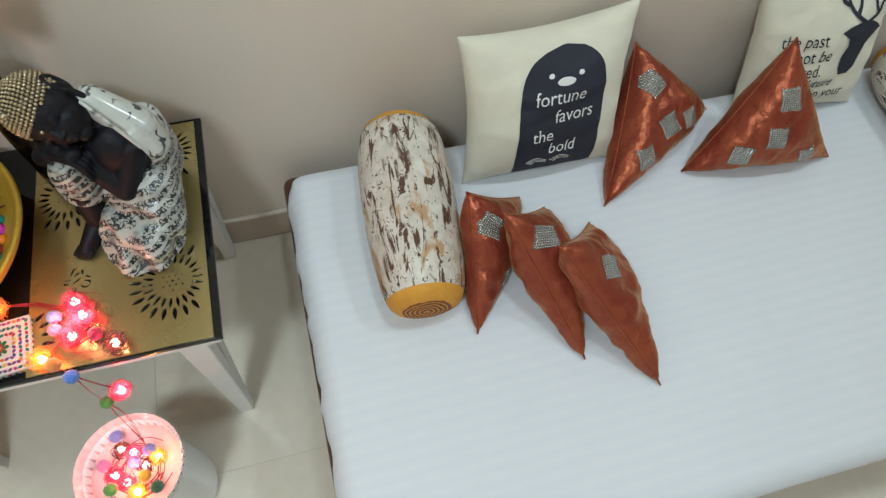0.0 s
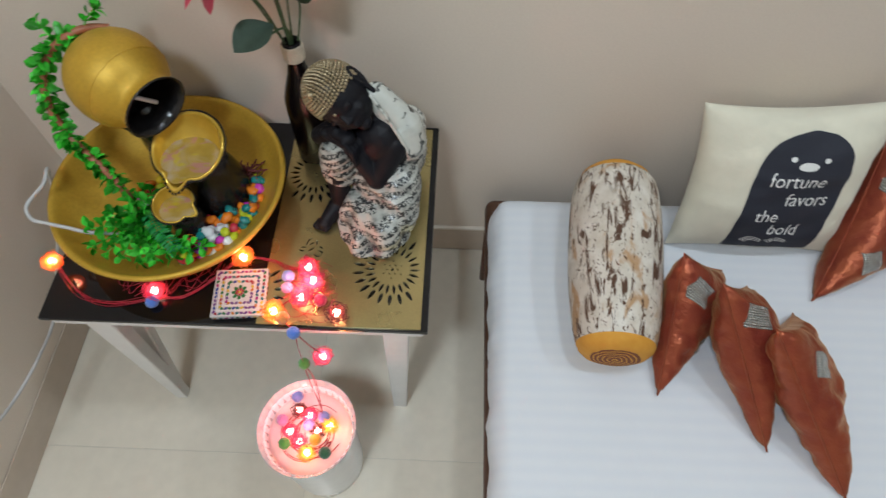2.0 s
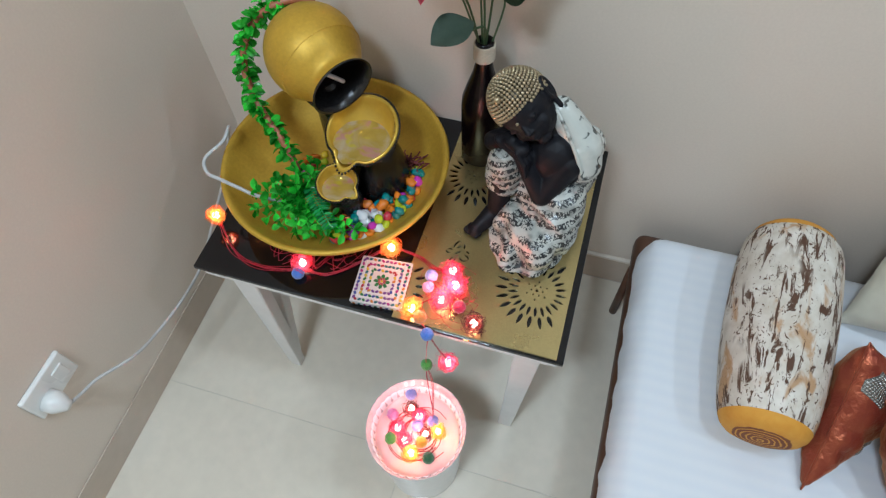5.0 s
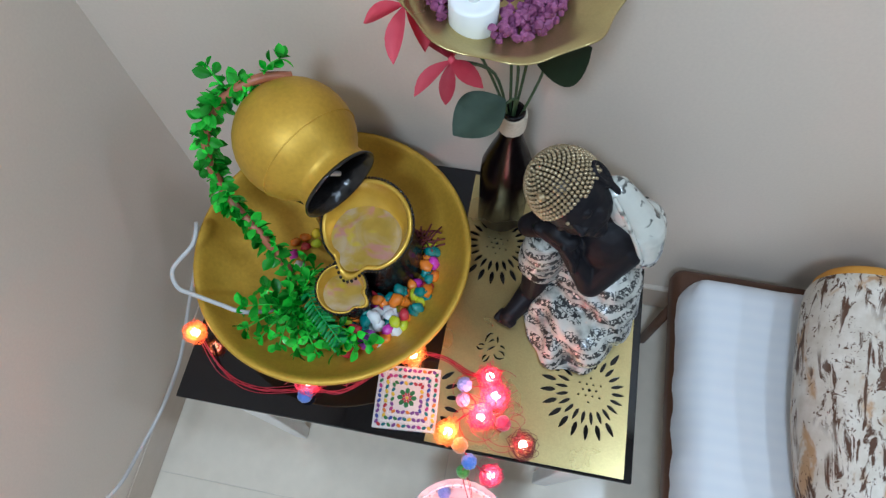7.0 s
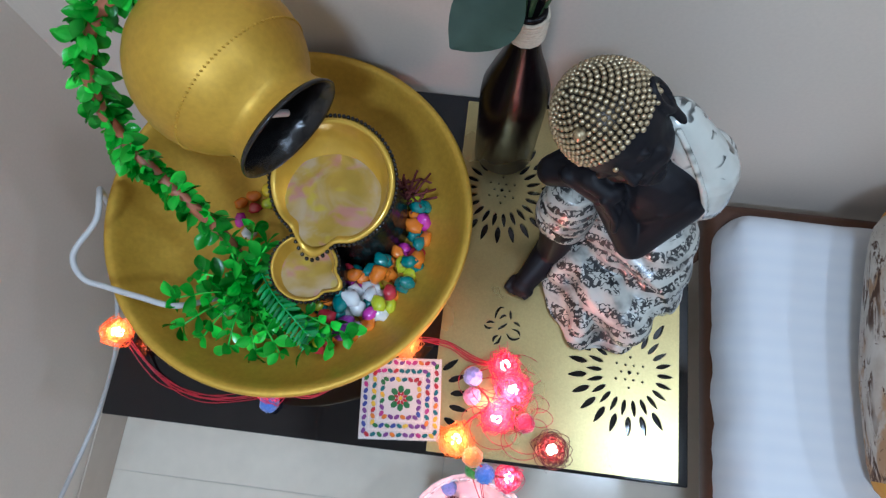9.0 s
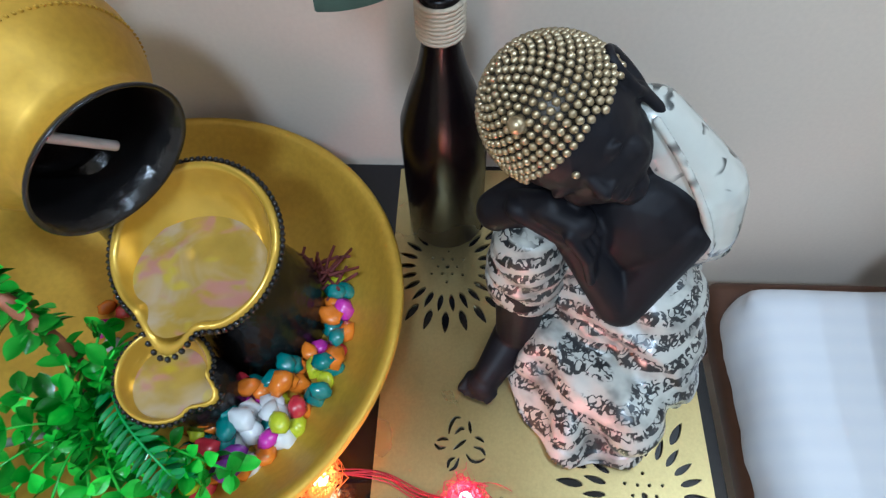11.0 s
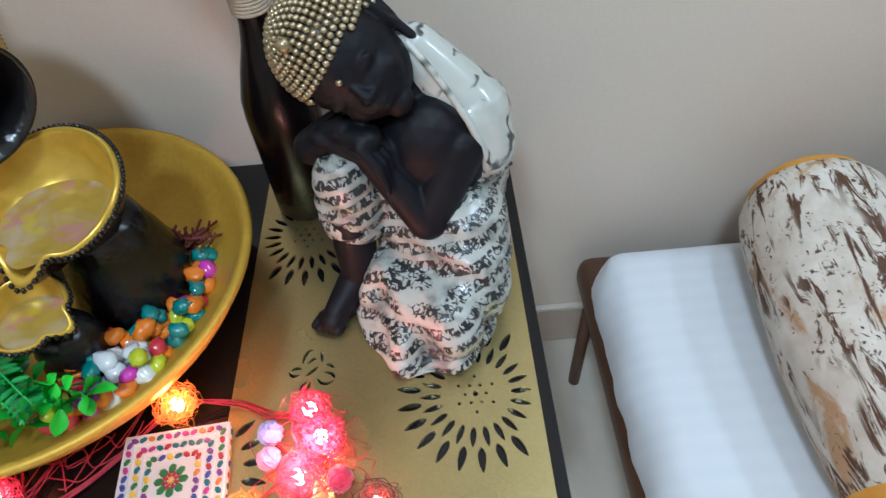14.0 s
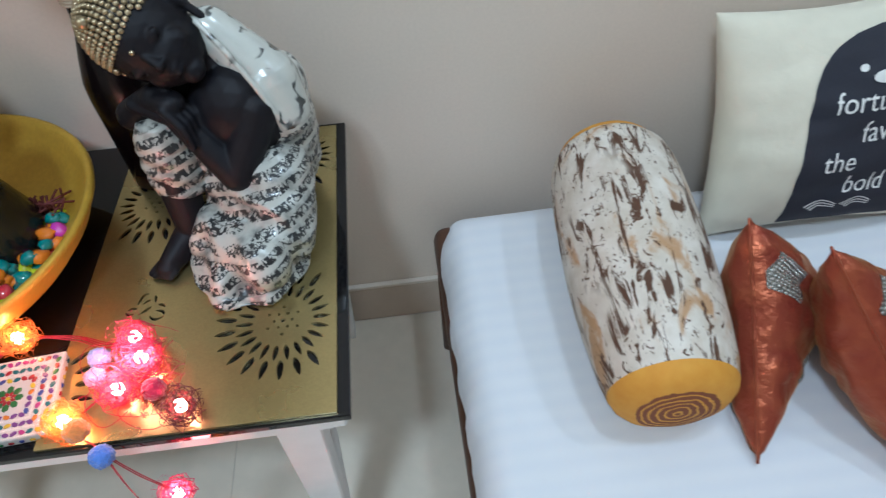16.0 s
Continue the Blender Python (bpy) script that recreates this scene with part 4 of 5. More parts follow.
part("pillar", lumpy([(0, 0.493), (0.062, 0.493), (0.056, 0.52), (0.046, 0.56), (0.040, 0.585), (0.034, 0.598), (0, 0.598)], (-0.400, 0.262, 0), 1), BLACK_WET, fountain, "black glazed pillar")
part("pillar", lumpy([(0, 0.493), (0.034, 0.493), (0.028, 0.53), (0.020, 0.548), (0, 0.548)], (-0.430, 0.178, 0), 2), BLACK_WET, fountain, "black glazed pillar")
bm = tube([(-0.475, 0.300, 0.492), (-0.480, 0.300, 0.56), (-0.478, 0.292, 0.62), (-0.480, 0.292, 0.648), (-0.492, 0.300, 0.672)], (0.036, 0.026), 20, 6)
part("pillar", bm, BLACK_WET, fountain, "black glazed pillar under the pot")
part("fin", tube([(-0.475, 0.258, 0.655), (-0.487, 0.250, 0.672), (-0.497, 0.240, 0.694)], (0.010, 0.002), 10, 4), BLACK_WET, fountain)

# coloured stones in the basin
pebble_mesh = {}


def pebble(x, y, z, key, s, seed):
    k = (key, seed % 5)
    if k not in pebble_mesh:
        bm = blob((0, 0, 0), (0.0082, 0.0065, 0.0054), sub=2, rough=0.40, seed=seed * 1.7)
        pebble_mesh[k] = finish("pebble", bm, GEM[key])
    ob = new("pebble", pebble_mesh[k])
    ob.matrix_world = pose(x, y, z, random.uniform(-25, 25), random.uniform(-25, 25), random.uniform(0, 360)) @ Matrix.Diagonal((s, s, s, 1))
    tagged(ob, "glossy %s painted pebble in the fountain basin" % key, "pebble", "coloured pebbles")


def basin_z(r):
    inner = [(0.0, 0.017), (0.10, 0.018), (0.135, 0.024), (0.165, 0.040), (0.182, 0.058), (0.19, 0.072)]
    for (a, b), (c, d) in zip(inner, inner[1:]):
        if r <= c:
            return TT + b + (d - b) * (r - a) / (c - a)
    return TT + 0.072


rnd = random.Random(7)
keys = ["orange", "teal", "magenta", "lime", "orange", "teal", "orange", "magenta", "orange", "teal", "magenta", "lime", "red", "violet", "orange"]
placed = []
for i in range(4000):
    a = math.radians(rnd.uniform(-72, 20))
    r = rnd.uniform(0.085, 0.152)
    x, y = FX + r * math.cos(a), FY + r * math.sin(a)
    lay = 0 if len(placed) < 44 else (1 if len(placed) < 74 else 2)
    z = basin_z(r) + 0.0045 + lay * 0.009
    if all((x - p) ** 2 + (y - q) ** 2 > (0.0120 if lay == 0 else 0.0135) ** 2 for p, q, w in placed if w == lay) and math.hypot(x + 0.40, y - 0.262) > 0.066:
        placed.append((x, y, lay))
        near_white = math.hypot(x + 0.385, y - 0.148) < 0.028
        pebble(x, y, z, "white" if near_white and rnd.random() < 0.45 else rnd.choice(keys), rnd.uniform(1.15, 1.5), len(placed))
    if len(placed) >= 88:
        break
for x, y, key in ((-0.535, 0.272, "orange"), (-0.520, 0.282, "yellow"), (-0.548, 0.262, "orange"), (-0.530, 0.257, "red"), (-0.515, 0.265, "lime"), (-0.545, 0.24, "magenta"), (-0.53, 0.225, "white")):
    pebble(x, y, basin_z(math.hypot(x - FX, y - FY)) + 0.005, key, 1.1, int(abs(x) * 1000))

bm = bmesh.new()
for k in range(38):
    x, y = -0.346 + rnd.uniform(-0.026, 0.026), 0.288 + rnd.uniform(-0.018, 0.02)
    d = Vector((rnd.uniform(-1, 1), rnd.uniform(-1, 1), rnd.uniform(0.1, 0.9))).normalized() * 0.018
    c = Vector((x, y, basin_z(math.hypot(x - FX, y - FY)) + 0.014))
    tube([c - d, c, c + d], 0.0015, 5, 1, bm)
solo("dried_twigs", bm, TWIG, (-0.348, 0.288, TT + 0.025), "small heap of reddish dried twigs in the basin", "twigs", kind="stuff")


# ---------------------------------------------------------------- plastic vine
def leaf_mesh(name, length, width, material, cup=0.25, point=1.0, n=8):
    bm = bmesh.new()
    prev = None
    for i in range(n + 1):
        t = i / n
        w = width / 2 * (math.sin(math.pi * t ** (1 / point)) ** 0.75 if 0 < t < 1 else 0.04)
        z = cup * length * (t * (1 - t)) * 0.8 - 0.08 * length * t * t
        cur = [bm.verts.new((-w, t * length, z + abs(w) * 0.35)), bm.verts.new((-w * 0.5, t * length, z + abs(w) * 0.1)), bm.verts.new((0, t * length, z)), bm.verts.new((w * 0.5, t * length, z + abs(w) * 0.1)), bm.verts.new((w, t * length, z + abs(w) * 0.35))]
        if prev:
            for k in range(4):
                bm.faces.new((prev[k], prev[k + 1], cur[k + 1], cur[k]))
        prev = cur
    bmesh.ops.solidify(bm, geom=bm.faces[:], thickness=0.0006)
    return finish(name, bm, material)


vine = thing("artificial_vine", (-0.50, 0.14, TT + 0.03), "bright green plastic vine with orange-brown stem draped over the fountain", "artificial plant")
vine_path = [(-0.510, 0.358, 0.785), (-0.540, 0.342, 0.795), (-0.576, 0.322, 0.785), (-0.607, 0.298, 0.755), (-0.618, 0.272, 0.705), (-0.598, 0.245, 0.655), (-0.556, 0.215, 0.625), (-0.530, 0.198, 0.592), (-0.518, 0.185, 0.555), (-0.515, 0.165, 0.520)]
part("stem", tube(vine_path, 0.0062, 10, 8), VINE_STEM, vine, "orange-brown plastic stem")
leaf_a, leaf_b = leaf_mesh("leaf", 0.022, 0.0135, LEAF, point=0.75), leaf_mesh("leaf", 0.017, 0.0115, LEAF, point=0.75)
fern_leaf = leaf_mesh("fern_leaf", 0.018, 0.0045, LEAF_FERN, 0.1)


def put_leaf(me, at, d, roll, scale=1.0, parent=vine, name="leaf"):
    d = Vector(d).normalized()
    m = d.to_track_quat("Y", "Z").to_matrix().to_4x4()
    o = new(name, me)
    o.parent = parent
    o.matrix_basis = Matrix.Translation(Vector(at) - ORIGIN[parent.name]) @ m @ pose(0, 0, 0, 0, roll, 0) @ Matrix.Diagonal((scale, scale, scale, 1))


def sprig(pts, step, per, rr, spread=0.8, lift=0.4, scale=1.0):
    """A thin stalk with whorls of leaves."""
    path = spline(pts, 10)
    part("stalk", tube(pts, 0.0012, 6, 6), LEAF, vine)
    walked, last = 0.0, path[0]
    for i in range(1, len(path)):
        walked += (path[i] - path[i - 1]).length
        if walked >= step or i == len(path) - 1:
            walked = 0.0
            d = (path[i] - path[i - 1]).normalized()
            a0 = rr.uniform(0, 6.3)
            side = d.cross(Vector((0.2, 0.1, 1))).normalized()
            up = side.cross(d)
            for k in range(per):
                a = a0 + 2 * math.pi * k / per + rr.uniform(-0.3, 0.3)
                q = (side * math.cos(a) + up * math.sin(a)) * spread + d * rr.uniform(0.2, 0.7) + Vector((0, 0, lift * rr.random()))
                put_leaf(rr.choice((leaf_a, leaf_b)), path[i], q, rr.uniform(-75, 75), scale * rr.uniform(0.8, 1.15))


vr = random.Random(3)
off = lambda p, s=0.012: tuple(c + vr.uniform(-s, s) for c in p)
for k in range(4):
    sprig([off(p, 0.008) for p in vine_path[1:8]], 0.0105, 3, vr, 1.4, 0.05, 0.98)
sprig([(-0.54, 0.342, 0.795), (-0.528, 0.349, 0.812), (-0.513, 0.352, 0.822)], 0.012, 3, vr, 0.8, 0.3)
sprig([(-0.576, 0.322, 0.785), (-0.590, 0.327, 0.800), (-0.597, 0.332, 0.815)], 0.012, 3, vr, 0.8, 0.3)
hub = (-0.505, 0.150, 0.520)
for tip in ((-0.566, 0.125, 0.566), (-0.560, 0.098, 0.552), (-0.535, 0.092, 0.548), (-0.508, 0.085, 0.545), (-0.480, 0.082, 0.540), (-0.455, 0.085, 0.538), (-0.430, 0.092, 0.535), (-0.405, 0.104, 0.538), (-0.385, 0.112, 0.540), (-0.500, 0.205, 0.570), (-0.480, 0.190, 0.575), (-0.520, 0.185, 0.572), (-0.545, 0.155, 0.566), (-0.505, 0.150, 0.575)):
    mid = tuple((h + t) / 2 + (0.012 if i == 2 else 0) for i, (h, t) in enumerate(zip(hub, tip)))
    sprig([hub, mid, tip], 0.0135, 3, vr, 0.85, 0.45, 1.02)
fern = [(-0.495, 0.175, 0.545), (-0.470, 0.145, 0.556), (-0.445, 0.122, 0.552), (-0.425, 0.105, 0.538)]
part("fern_stalk", tube(fern, 0.001, 5, 6), LEAF_FERN, vine)
fp = spline(fern, 6)
for i, q in enumerate(fp[1:]):
    for s in (-1, 1):
        put_leaf(fern_leaf, q, Vector((0.6 * s + 0.3, 0.5 * s - 0.4, 0.25)), 20 * s, 1.0, vine, "fern_leaf")


# ---------------------------------------------------------------- seated figure statue
def fused(blocks, voxel, smooth):
    """Fuse overlapping closed shapes into one skin."""
    me = bpy.data.meshes.new("fused")
    blocks.to_mesh(me)
    blocks.free()
    ob = new("fused", me)
    md = ob.modifiers.new("fuse", "REMESH")
    md.mode, md.voxel_size, md.use_smooth_shade = "VOXEL", voxel, True
    sm = ob.modifiers.new("soften", "SMOOTH")
    sm.factor, sm.iterations = 0.5, smooth
    dg = bpy.context.evaluated_depsgraph_get()
    out = bpy.data.meshes.new_from_object(ob.evaluated_get(dg))
    bpy.data.objects.remove(ob)
    bm = bmesh.new()
    bm.from_mesh(out)
    bpy.data.meshes.remove(out)
    bpy.data.meshes.remove(me)
    return bm


def limb(bm, a, b, r0, r1, flat=1.0):
    """A tapering rounded limb."""
    a, b = Vector(a), Vector(b)
    turn = face_to(b - a)
    n = (b - a).length
    prof = [(0, -r0)] + [(r0 * math.cos(t), r0 * math.sin(t)) for t in (-1.2, -0.8, -0.4)]
    prof += [(r0 + (r1 - r0) * k / 6, n * k / 6) for k in range(7)]
    prof += [(r1 * math.cos(t), n + r1 * math.sin(t)) for t in (0.4, 0.8, 1.2)] + [(0, n + r1)]
    lathe(prof, a, turn, 20, None if flat == 1.0 else (lambda t, r, h: (r * math.cos(t), r * flat * math.sin(t), h)), bm)


K = Vector((-0.80, 0.04, 0.59)).normalized()
F0 = Vector((0.03, -0.98, 0.12))
F = (F0 - K * F0.dot(K)).normalized()
S = K.cross(F).normalized()
if S.z < 0:
    S = -S
HC = Vector((-0.149, 0.297, 0.712))
head_turn = Matrix((S, F, K)).transposed().to_4x4()


def on_head(s, f, k):
    return HC + S * s + F * f + K * k


skin = bmesh.new()
blob(on_head(0, 0, 0.006), (0.043, 0.046, 0.052), head_turn, 3, bm=skin)
blob(on_head(0, 0.006, -0.020), (0.036, 0.040, 0.034), head_turn, 3, bm=skin)
blob(on_head(0, 0.027, -0.046), (0.014, 0.013, 0.011), head_turn, 2, bm=skin)
limb(skin, on_head(0, 0.0425, -0.002), on_head(0, 0.0490, -0.018), 0.0030, 0.0050)
for s in (-1, 1):
    blob(on_head(s * 0.005, 0.0450, -0.0195), (0.0038, 0.0040, 0.0032), head_turn, 2, bm=skin)
    blob(on_head(s * 0.018, 0.0385, -0.004), (0.0110, 0.0040, 0.0055), head_turn, 2, bm=skin)
    blob(on_head(s * 0.018, 0.026, -0.022), (0.015, 0.013, 0.016), head_turn, 2, bm=skin)
    limb(skin, on_head(s * 0.006, 0.0425, 0.004), on_head(s * 0.027, 0.0345, 0.005), 0.0022, 0.0015)
    limb(skin, on_head(s * 0.001, 0.0445, -0.0305), on_head(s * 0.009, 0.0415, -0.0300), 0.0027, 0.0017)
    limb(skin, on_head(s * 0.001, 0.0430, -0.0355), on_head(s * 0.007, 0.0405, -0.0350), 0.0029, 0.0019)
    loop = [on_head(s * (0.0455 + 0.003 * math.cos(a)), -0.007 + 0.0105 * math.sin(a), 0.000 + 0.0185 * math.cos(a)) for a in [math.pi * k / 6 for k in range(13)]]
    tube(loop, 0.0036, 8, 3, skin)
    blob(on_head(s * 0.0415, -0.006, 0.000), (0.004, 0.009, 0.017), head_turn, 2, bm=skin)
    limb(skin, on_head(s * 0.0425, -0.005, -0.016), on_head(s * 0.040, -0.003, -0.040), 0.0055, 0.0048, 0.7)
limb(skin, on_head(0, -0.012, -0.035), (-0.088, 0.305, 0.655), 0.024, 0.030)
blob((-0.085, 0.290, 0.625), (0.055, 0.046, 0.058), None, 3, bm=skin)
limb(skin, (-0.064, 0.267, 0.638), (-0.097, 0.238, 0.580), 0.0225, 0.0185)
limb(skin, (-0.098, 0.238, 0.580), (-0.146, 0.262, 0.646), 0.0185, 0.0125)
limb(skin, (-0.144, 0.260, 0.645), (-0.180, 0.272, 0.656), 0.0135, 0.0100, 0.75)
limb(skin, (-0.120, 0.320, 0.655), (-0.193, 0.284, 0.636), 0.022, 0.0165)
limb(skin, (-0.193, 0.284, 0.636), (-0.158, 0.268, 0.664), 0.0160, 0.0120)
limb(skin, (-0.160, 0.268, 0.663), (-0.142, 0.258, 0.662), 0.0135, 0.0145, 0.75)
for k in range(4):
    a = Vector((-0.147 + 0.0030 * k, 0.246 + 0.0078 * k, 0.661))
    b = Vector((-0.133 + 0.0028 * k, 0.237 + 0.0076 * k, 0.645))
    c = Vector((-0.128 + 0.0026 * k, 0.232 + 0.0072 * k, 0.620 + 0.003 * abs(k - 1.5)))
    limb(skin, a, b, 0.0050, 0.0047)
    limb(skin, b, c, 0.0047, 0.0036)
limb(skin, (-0.170, 0.266, 0.600), (-0.170, 0.244, 0.512), 0.0240, 0.0185)
limb(skin, (-0.170, 0.247, 0.503), (-0.196, 0.208, 0.4905), 0.0195, 0.0120)
limb(skin, (-0.180, 0.232, 0.490), (-0.199, 0.203, 0.4880), 0.0160, 0.0130, 0.75)
for k in range(5):
    u = (k - 2) * 0.0062
    n = 0.0150 - 0.0012 * abs(k - 1) - 0.0006 * k
    a = Vector((-0.199 + 0.78 * u, 0.203 - 0.62 * u, 0.4862))
    limb(skin, a, a + Vector((-0.62 * n, -0.78 * n, -0.0022)), 0.0050 - 0.0003 * k, 0.0040 - 0.0003 * k)
skin = fused(skin, 0.0014, 7)

robe = bmesh.new()
limb(robe, (-0.090, 0.315, 0.545), (-0.168, 0.276, 0.602), 0.040, 0.0285)
lathe([(0.0, 0.545), (0.024, 0.550), (0.0310, 0.554), (0.0322, 0.560), (0.0300, 0.566), (0.0318, 0.573), (0.0296, 0.580), (0.0310, 0.588), (0.0295, 0.600), (0.0275, 0.622), (0.019, 0.638), (0, 0.643)], (-0.168, 0.267, 0), None, 32, None, robe)
blob((-0.092, 0.290, 0.525), (0.062, 0.080, 0.058), None, 3, bm=robe)
blob((-0.060, 0.315, 0.580), (0.044, 0.054, 0.085), None, 3, bm=robe)
limb(robe, (-0.048, 0.312, 0.640), (-0.068, 0.330, 0.530), 0.033, 0.046)
limb(robe, (-0.120, 0.266, 0.548), (-0.062, 0.230, 0.540), 0.026, 0.036)
limb(robe, (-0.062, 0.255, 0.560), (-0.064, 0.205, 0.520), 0.036, 0.034)
limb(robe, (-0.142, 0.238, 0.512), (-0.086, 0.176, 0.511), 0.025, 0.0335)
limb(robe, (-0.150, 0.225, 0.498), (-0.128, 0.165, 0.494), 0.020, 0.015)
lathe([(0, TT + 0.0038), (0.98, TT + 0.0038), (1.0, TT + 0.008), (0.93, TT + 0.014), (0.78, TT + 0.024), (0.5, TT + 0.045), (0, TT + 0.055)], (-0.106, 0.224, 0), None, 64, lambda a, r, h: (0.070 * r * (1 + 0.035 * r * math.sin(9 * a)) * math.cos(a), 0.089 * r * (1 + 0.035 * r * math.sin(9 * a)) * math.sin(a), h), robe)
limb(robe, (-0.096, 0.312, 0.704), (-0.050, 0.294, 0.655), 0.023, 0.0305)
limb(robe, (-0.050, 0.292, 0.655), (-0.042, 0.286, 0.622), 0.0305, 0.0285)
tube([(-0.102, 0.292, 0.726), (-0.080, 0.274, 0.703), (-0.060, 0.262, 0.672), (-0.047, 0.257, 0.642), (-0.040, 0.260, 0.614)], 0.0034, 8, 6, robe)
robe = fused(robe, 0.0019, 4)
robe.normal_update()
for v in robe.verts:
    c = v.co
    if c.z > 0.612:
        continue
    front = min(1.0, max(0.0, (0.215 - c.y + 0.6 * (-0.085 - c.x)) / 0.03))
    skirt_ = front * min(1.0, max(0.0, (0.535 - c.z) / 0.02))
    fold = (1 - skirt_) * math.sin((c.z + 0.25 * c.x) * 270 + 1.6 * noise.noise(c * 14)) * 0.0014
    fan = math.atan2(c.y - 0.262, c.x + 0.120)
    fold += skirt_ * 0.0048 * math.sin(fan * 10 + 1.5 * noise.noise(c * 18))
    lap = ((c.x + 0.135) * 0.576 + (c.y - 0.243) * 0.817) / 0.004
    if c.x > -0.138 and c.z > 0.49 and c.y < 0.275:
        fold += 0.0045 * min(1.0, max(0.0, lap)) - 0.0012
    v.co = c + v.normal * fold * (0.3 if c.z < TT + 0.007 else 1.0)

hair = bmesh.new()
blob(on_head(0, -0.004, 0.014), (0.0465, 0.048, 0.050), head_turn, 3, bm=hair)


def hairline(f, k):
    return k > 0.006 + 0.25 * max(f, 0) - 0.55 * max(-f, 0)


for v in list(hair.verts):
    q = v.co - HC
    if not hairline(q.dot(F), q.dot(K)):
        v.co = HC + (v.co - HC) * 0.88
beads = bmesh.new()
for ring in range(1, 28):
    lat = ring * 0.112
    rr, zz = math.sin(lat), math.cos(lat)
    count = max(5, int(2 * math.pi * rr * 0.0475 / 0.0058))
    for i in range(count):
        a = 2 * math.pi * (i + 0.5 * (ring % 2)) / count
        q = (0.0470 * rr * math.cos(a), -0.004 + 0.0485 * rr * math.sin(a), 0.014 + 0.0505 * zz)
        if hairline(q[1], q[2]):
            blob(on_head(*q), (0.0027, 0.0024, 0.0029), head_turn @ Matrix.Rotation(a + math.pi / 2, 4, "Z"), 2, bm=beads)
blob(on_head(0.0, 0.0335, 0.0505), (0.0060, 0.0060, 0.0060), None, 2, bm=beads)
blob(on_head(0.0, 0.0475, 0.006), (0.0026, 0.0024, 0.0026), None, 2, bm=beads)
statue_bm = bmesh.new()
for slot, piece in enumerate((skin, robe, hair, beads)):
    me = bpy.data.meshes.new("piece")
    piece.to_mesh(me)
    piece.free()
    for p in me.polygons:
        p.material_index = 4 if slot == 1 and p.center.z > 0.613 and p.center.x > -0.135 else slot
    statue_bm.from_mesh(me)
    bpy.data.meshes.remove(me)
solo("statue", statue_bm, [SKIN, ROBE, HAIR, HAIR_TIP, SHAWL], (-0.11, 0.25, TT + 0.0036), "black resin seated resting statue in white script-patterned robe on gold mat", "statue")


# ---------------------------------------------------------------- bottle vase with artificial flowers
VX, VY = -0.237, 0.381
Z0 = TT + 0.0036
vase = thing("bottle_vase", (VX, VY, Z0), "black painted glass bottle with jute wound round its neck", "vase")
part("bottle", lathe([(0, Z0), (0.034, Z0), (0.0372, Z0 + 0.004), (0.0375, Z0 + 0.13), (0.036, Z0 + 0.15), (0.028, Z0 + 0.178), (0.019, Z0 + 0.205), (0.0148, Z0 + 0.225), (0.0138, Z0 + 0.262), (0.0152, Z0 + 0.268), (0.0145, Z0 + 0.272), (0.0105, Z0 + 0.272), (0.0095, Z0 + 0.24), (0, Z0 + 0.235)], (VX, VY, 0), seg=48), BOTTLE, vase)
coil = []
for k in range(9 * 14):
    a = 2 * math.pi * k / 14
    coil.append((VX + 0.0165 * math.cos(a), VY + 0.0165 * math.sin(a), Z0 + 0.236 + 0.0034 * k / 14))
part("jute_winding", tube(coil, 0.0019, 8, 1), ROPE, vase, "pale jute cord")

bouquet = thing("artificial_flowers", (VX, VY, Z0 + 0.245), "artificial pink-red flowers and broad leaves on green stems", "flowers")
tips = {"a": (-0.300, 0.305, 0.912), "b": (-0.345, 0.318, 0.962), "c": (-0.285, 0.360, 0.985), "leafL": (-0.257, 0.345, 0.790), "leafR": (-0.215, 0.372, 0.850), "d": (-0.240, 0.385, 1.00), "e": (-0.262, 0.335, 0.925)}
for k, t in tips.items():
    b0 = Vector((VX + random.uniform(-0.005, 0.005), VY + random.uniform(-0.005, 0.005), Z0 + 0.244))
    m = (b0 * 0.45 + Vector(t) * 0.55) + Vector((0.012, 0.012, 0.02))
    part("stem", tube([b0, m, t], 0.0018, 6, 6), STEM, bouquet)


def broad_leaf(at, d, up, length, width, material, label):
    me = leaf_mesh("broad_leaf", length, width, material, 0.12, 0.9, 12)
    d, up = Vector(d).normalized(), Vector(up)
    z = (up - d * up.dot(d)).normalized()
    x = d.cross(z)
    m = Matrix((x, d, z)).transposed().to_4x4()
    o = new("broad_leaf", me)
    o.parent = bouquet
    o.matrix_basis = Matrix.Translation(Vector(at) - ORIGIN[bouquet.name]) @ m
    tagged(o, label)


broad_leaf((-0.248, 0.354, 0.803), (-0.66, -0.72, -0.04), (-0.1, -0.45, 0.9), 0.074, 0.056, LEAF_GREY, "grey-green broad leaf")
broad_leaf((-0.218, 0.370, 0.848), (0.55, -0.25, 0.62), (0.2, -0.75, 0.6), 0.075, 0.058, LEAF_DARK, "dark green broad leaf")
broad_leaf((-0.248, 0.362, 0.900), (-0.5, -0.2, 0.55), (0, -0.7, 0.7), 0.060, 0.042, LEAF_DARK, "dark green broad leaf")
petal_mesh = leaf_mesh("petal", 0.050, 0.019, PETAL, 0.28, 0.85, 8)


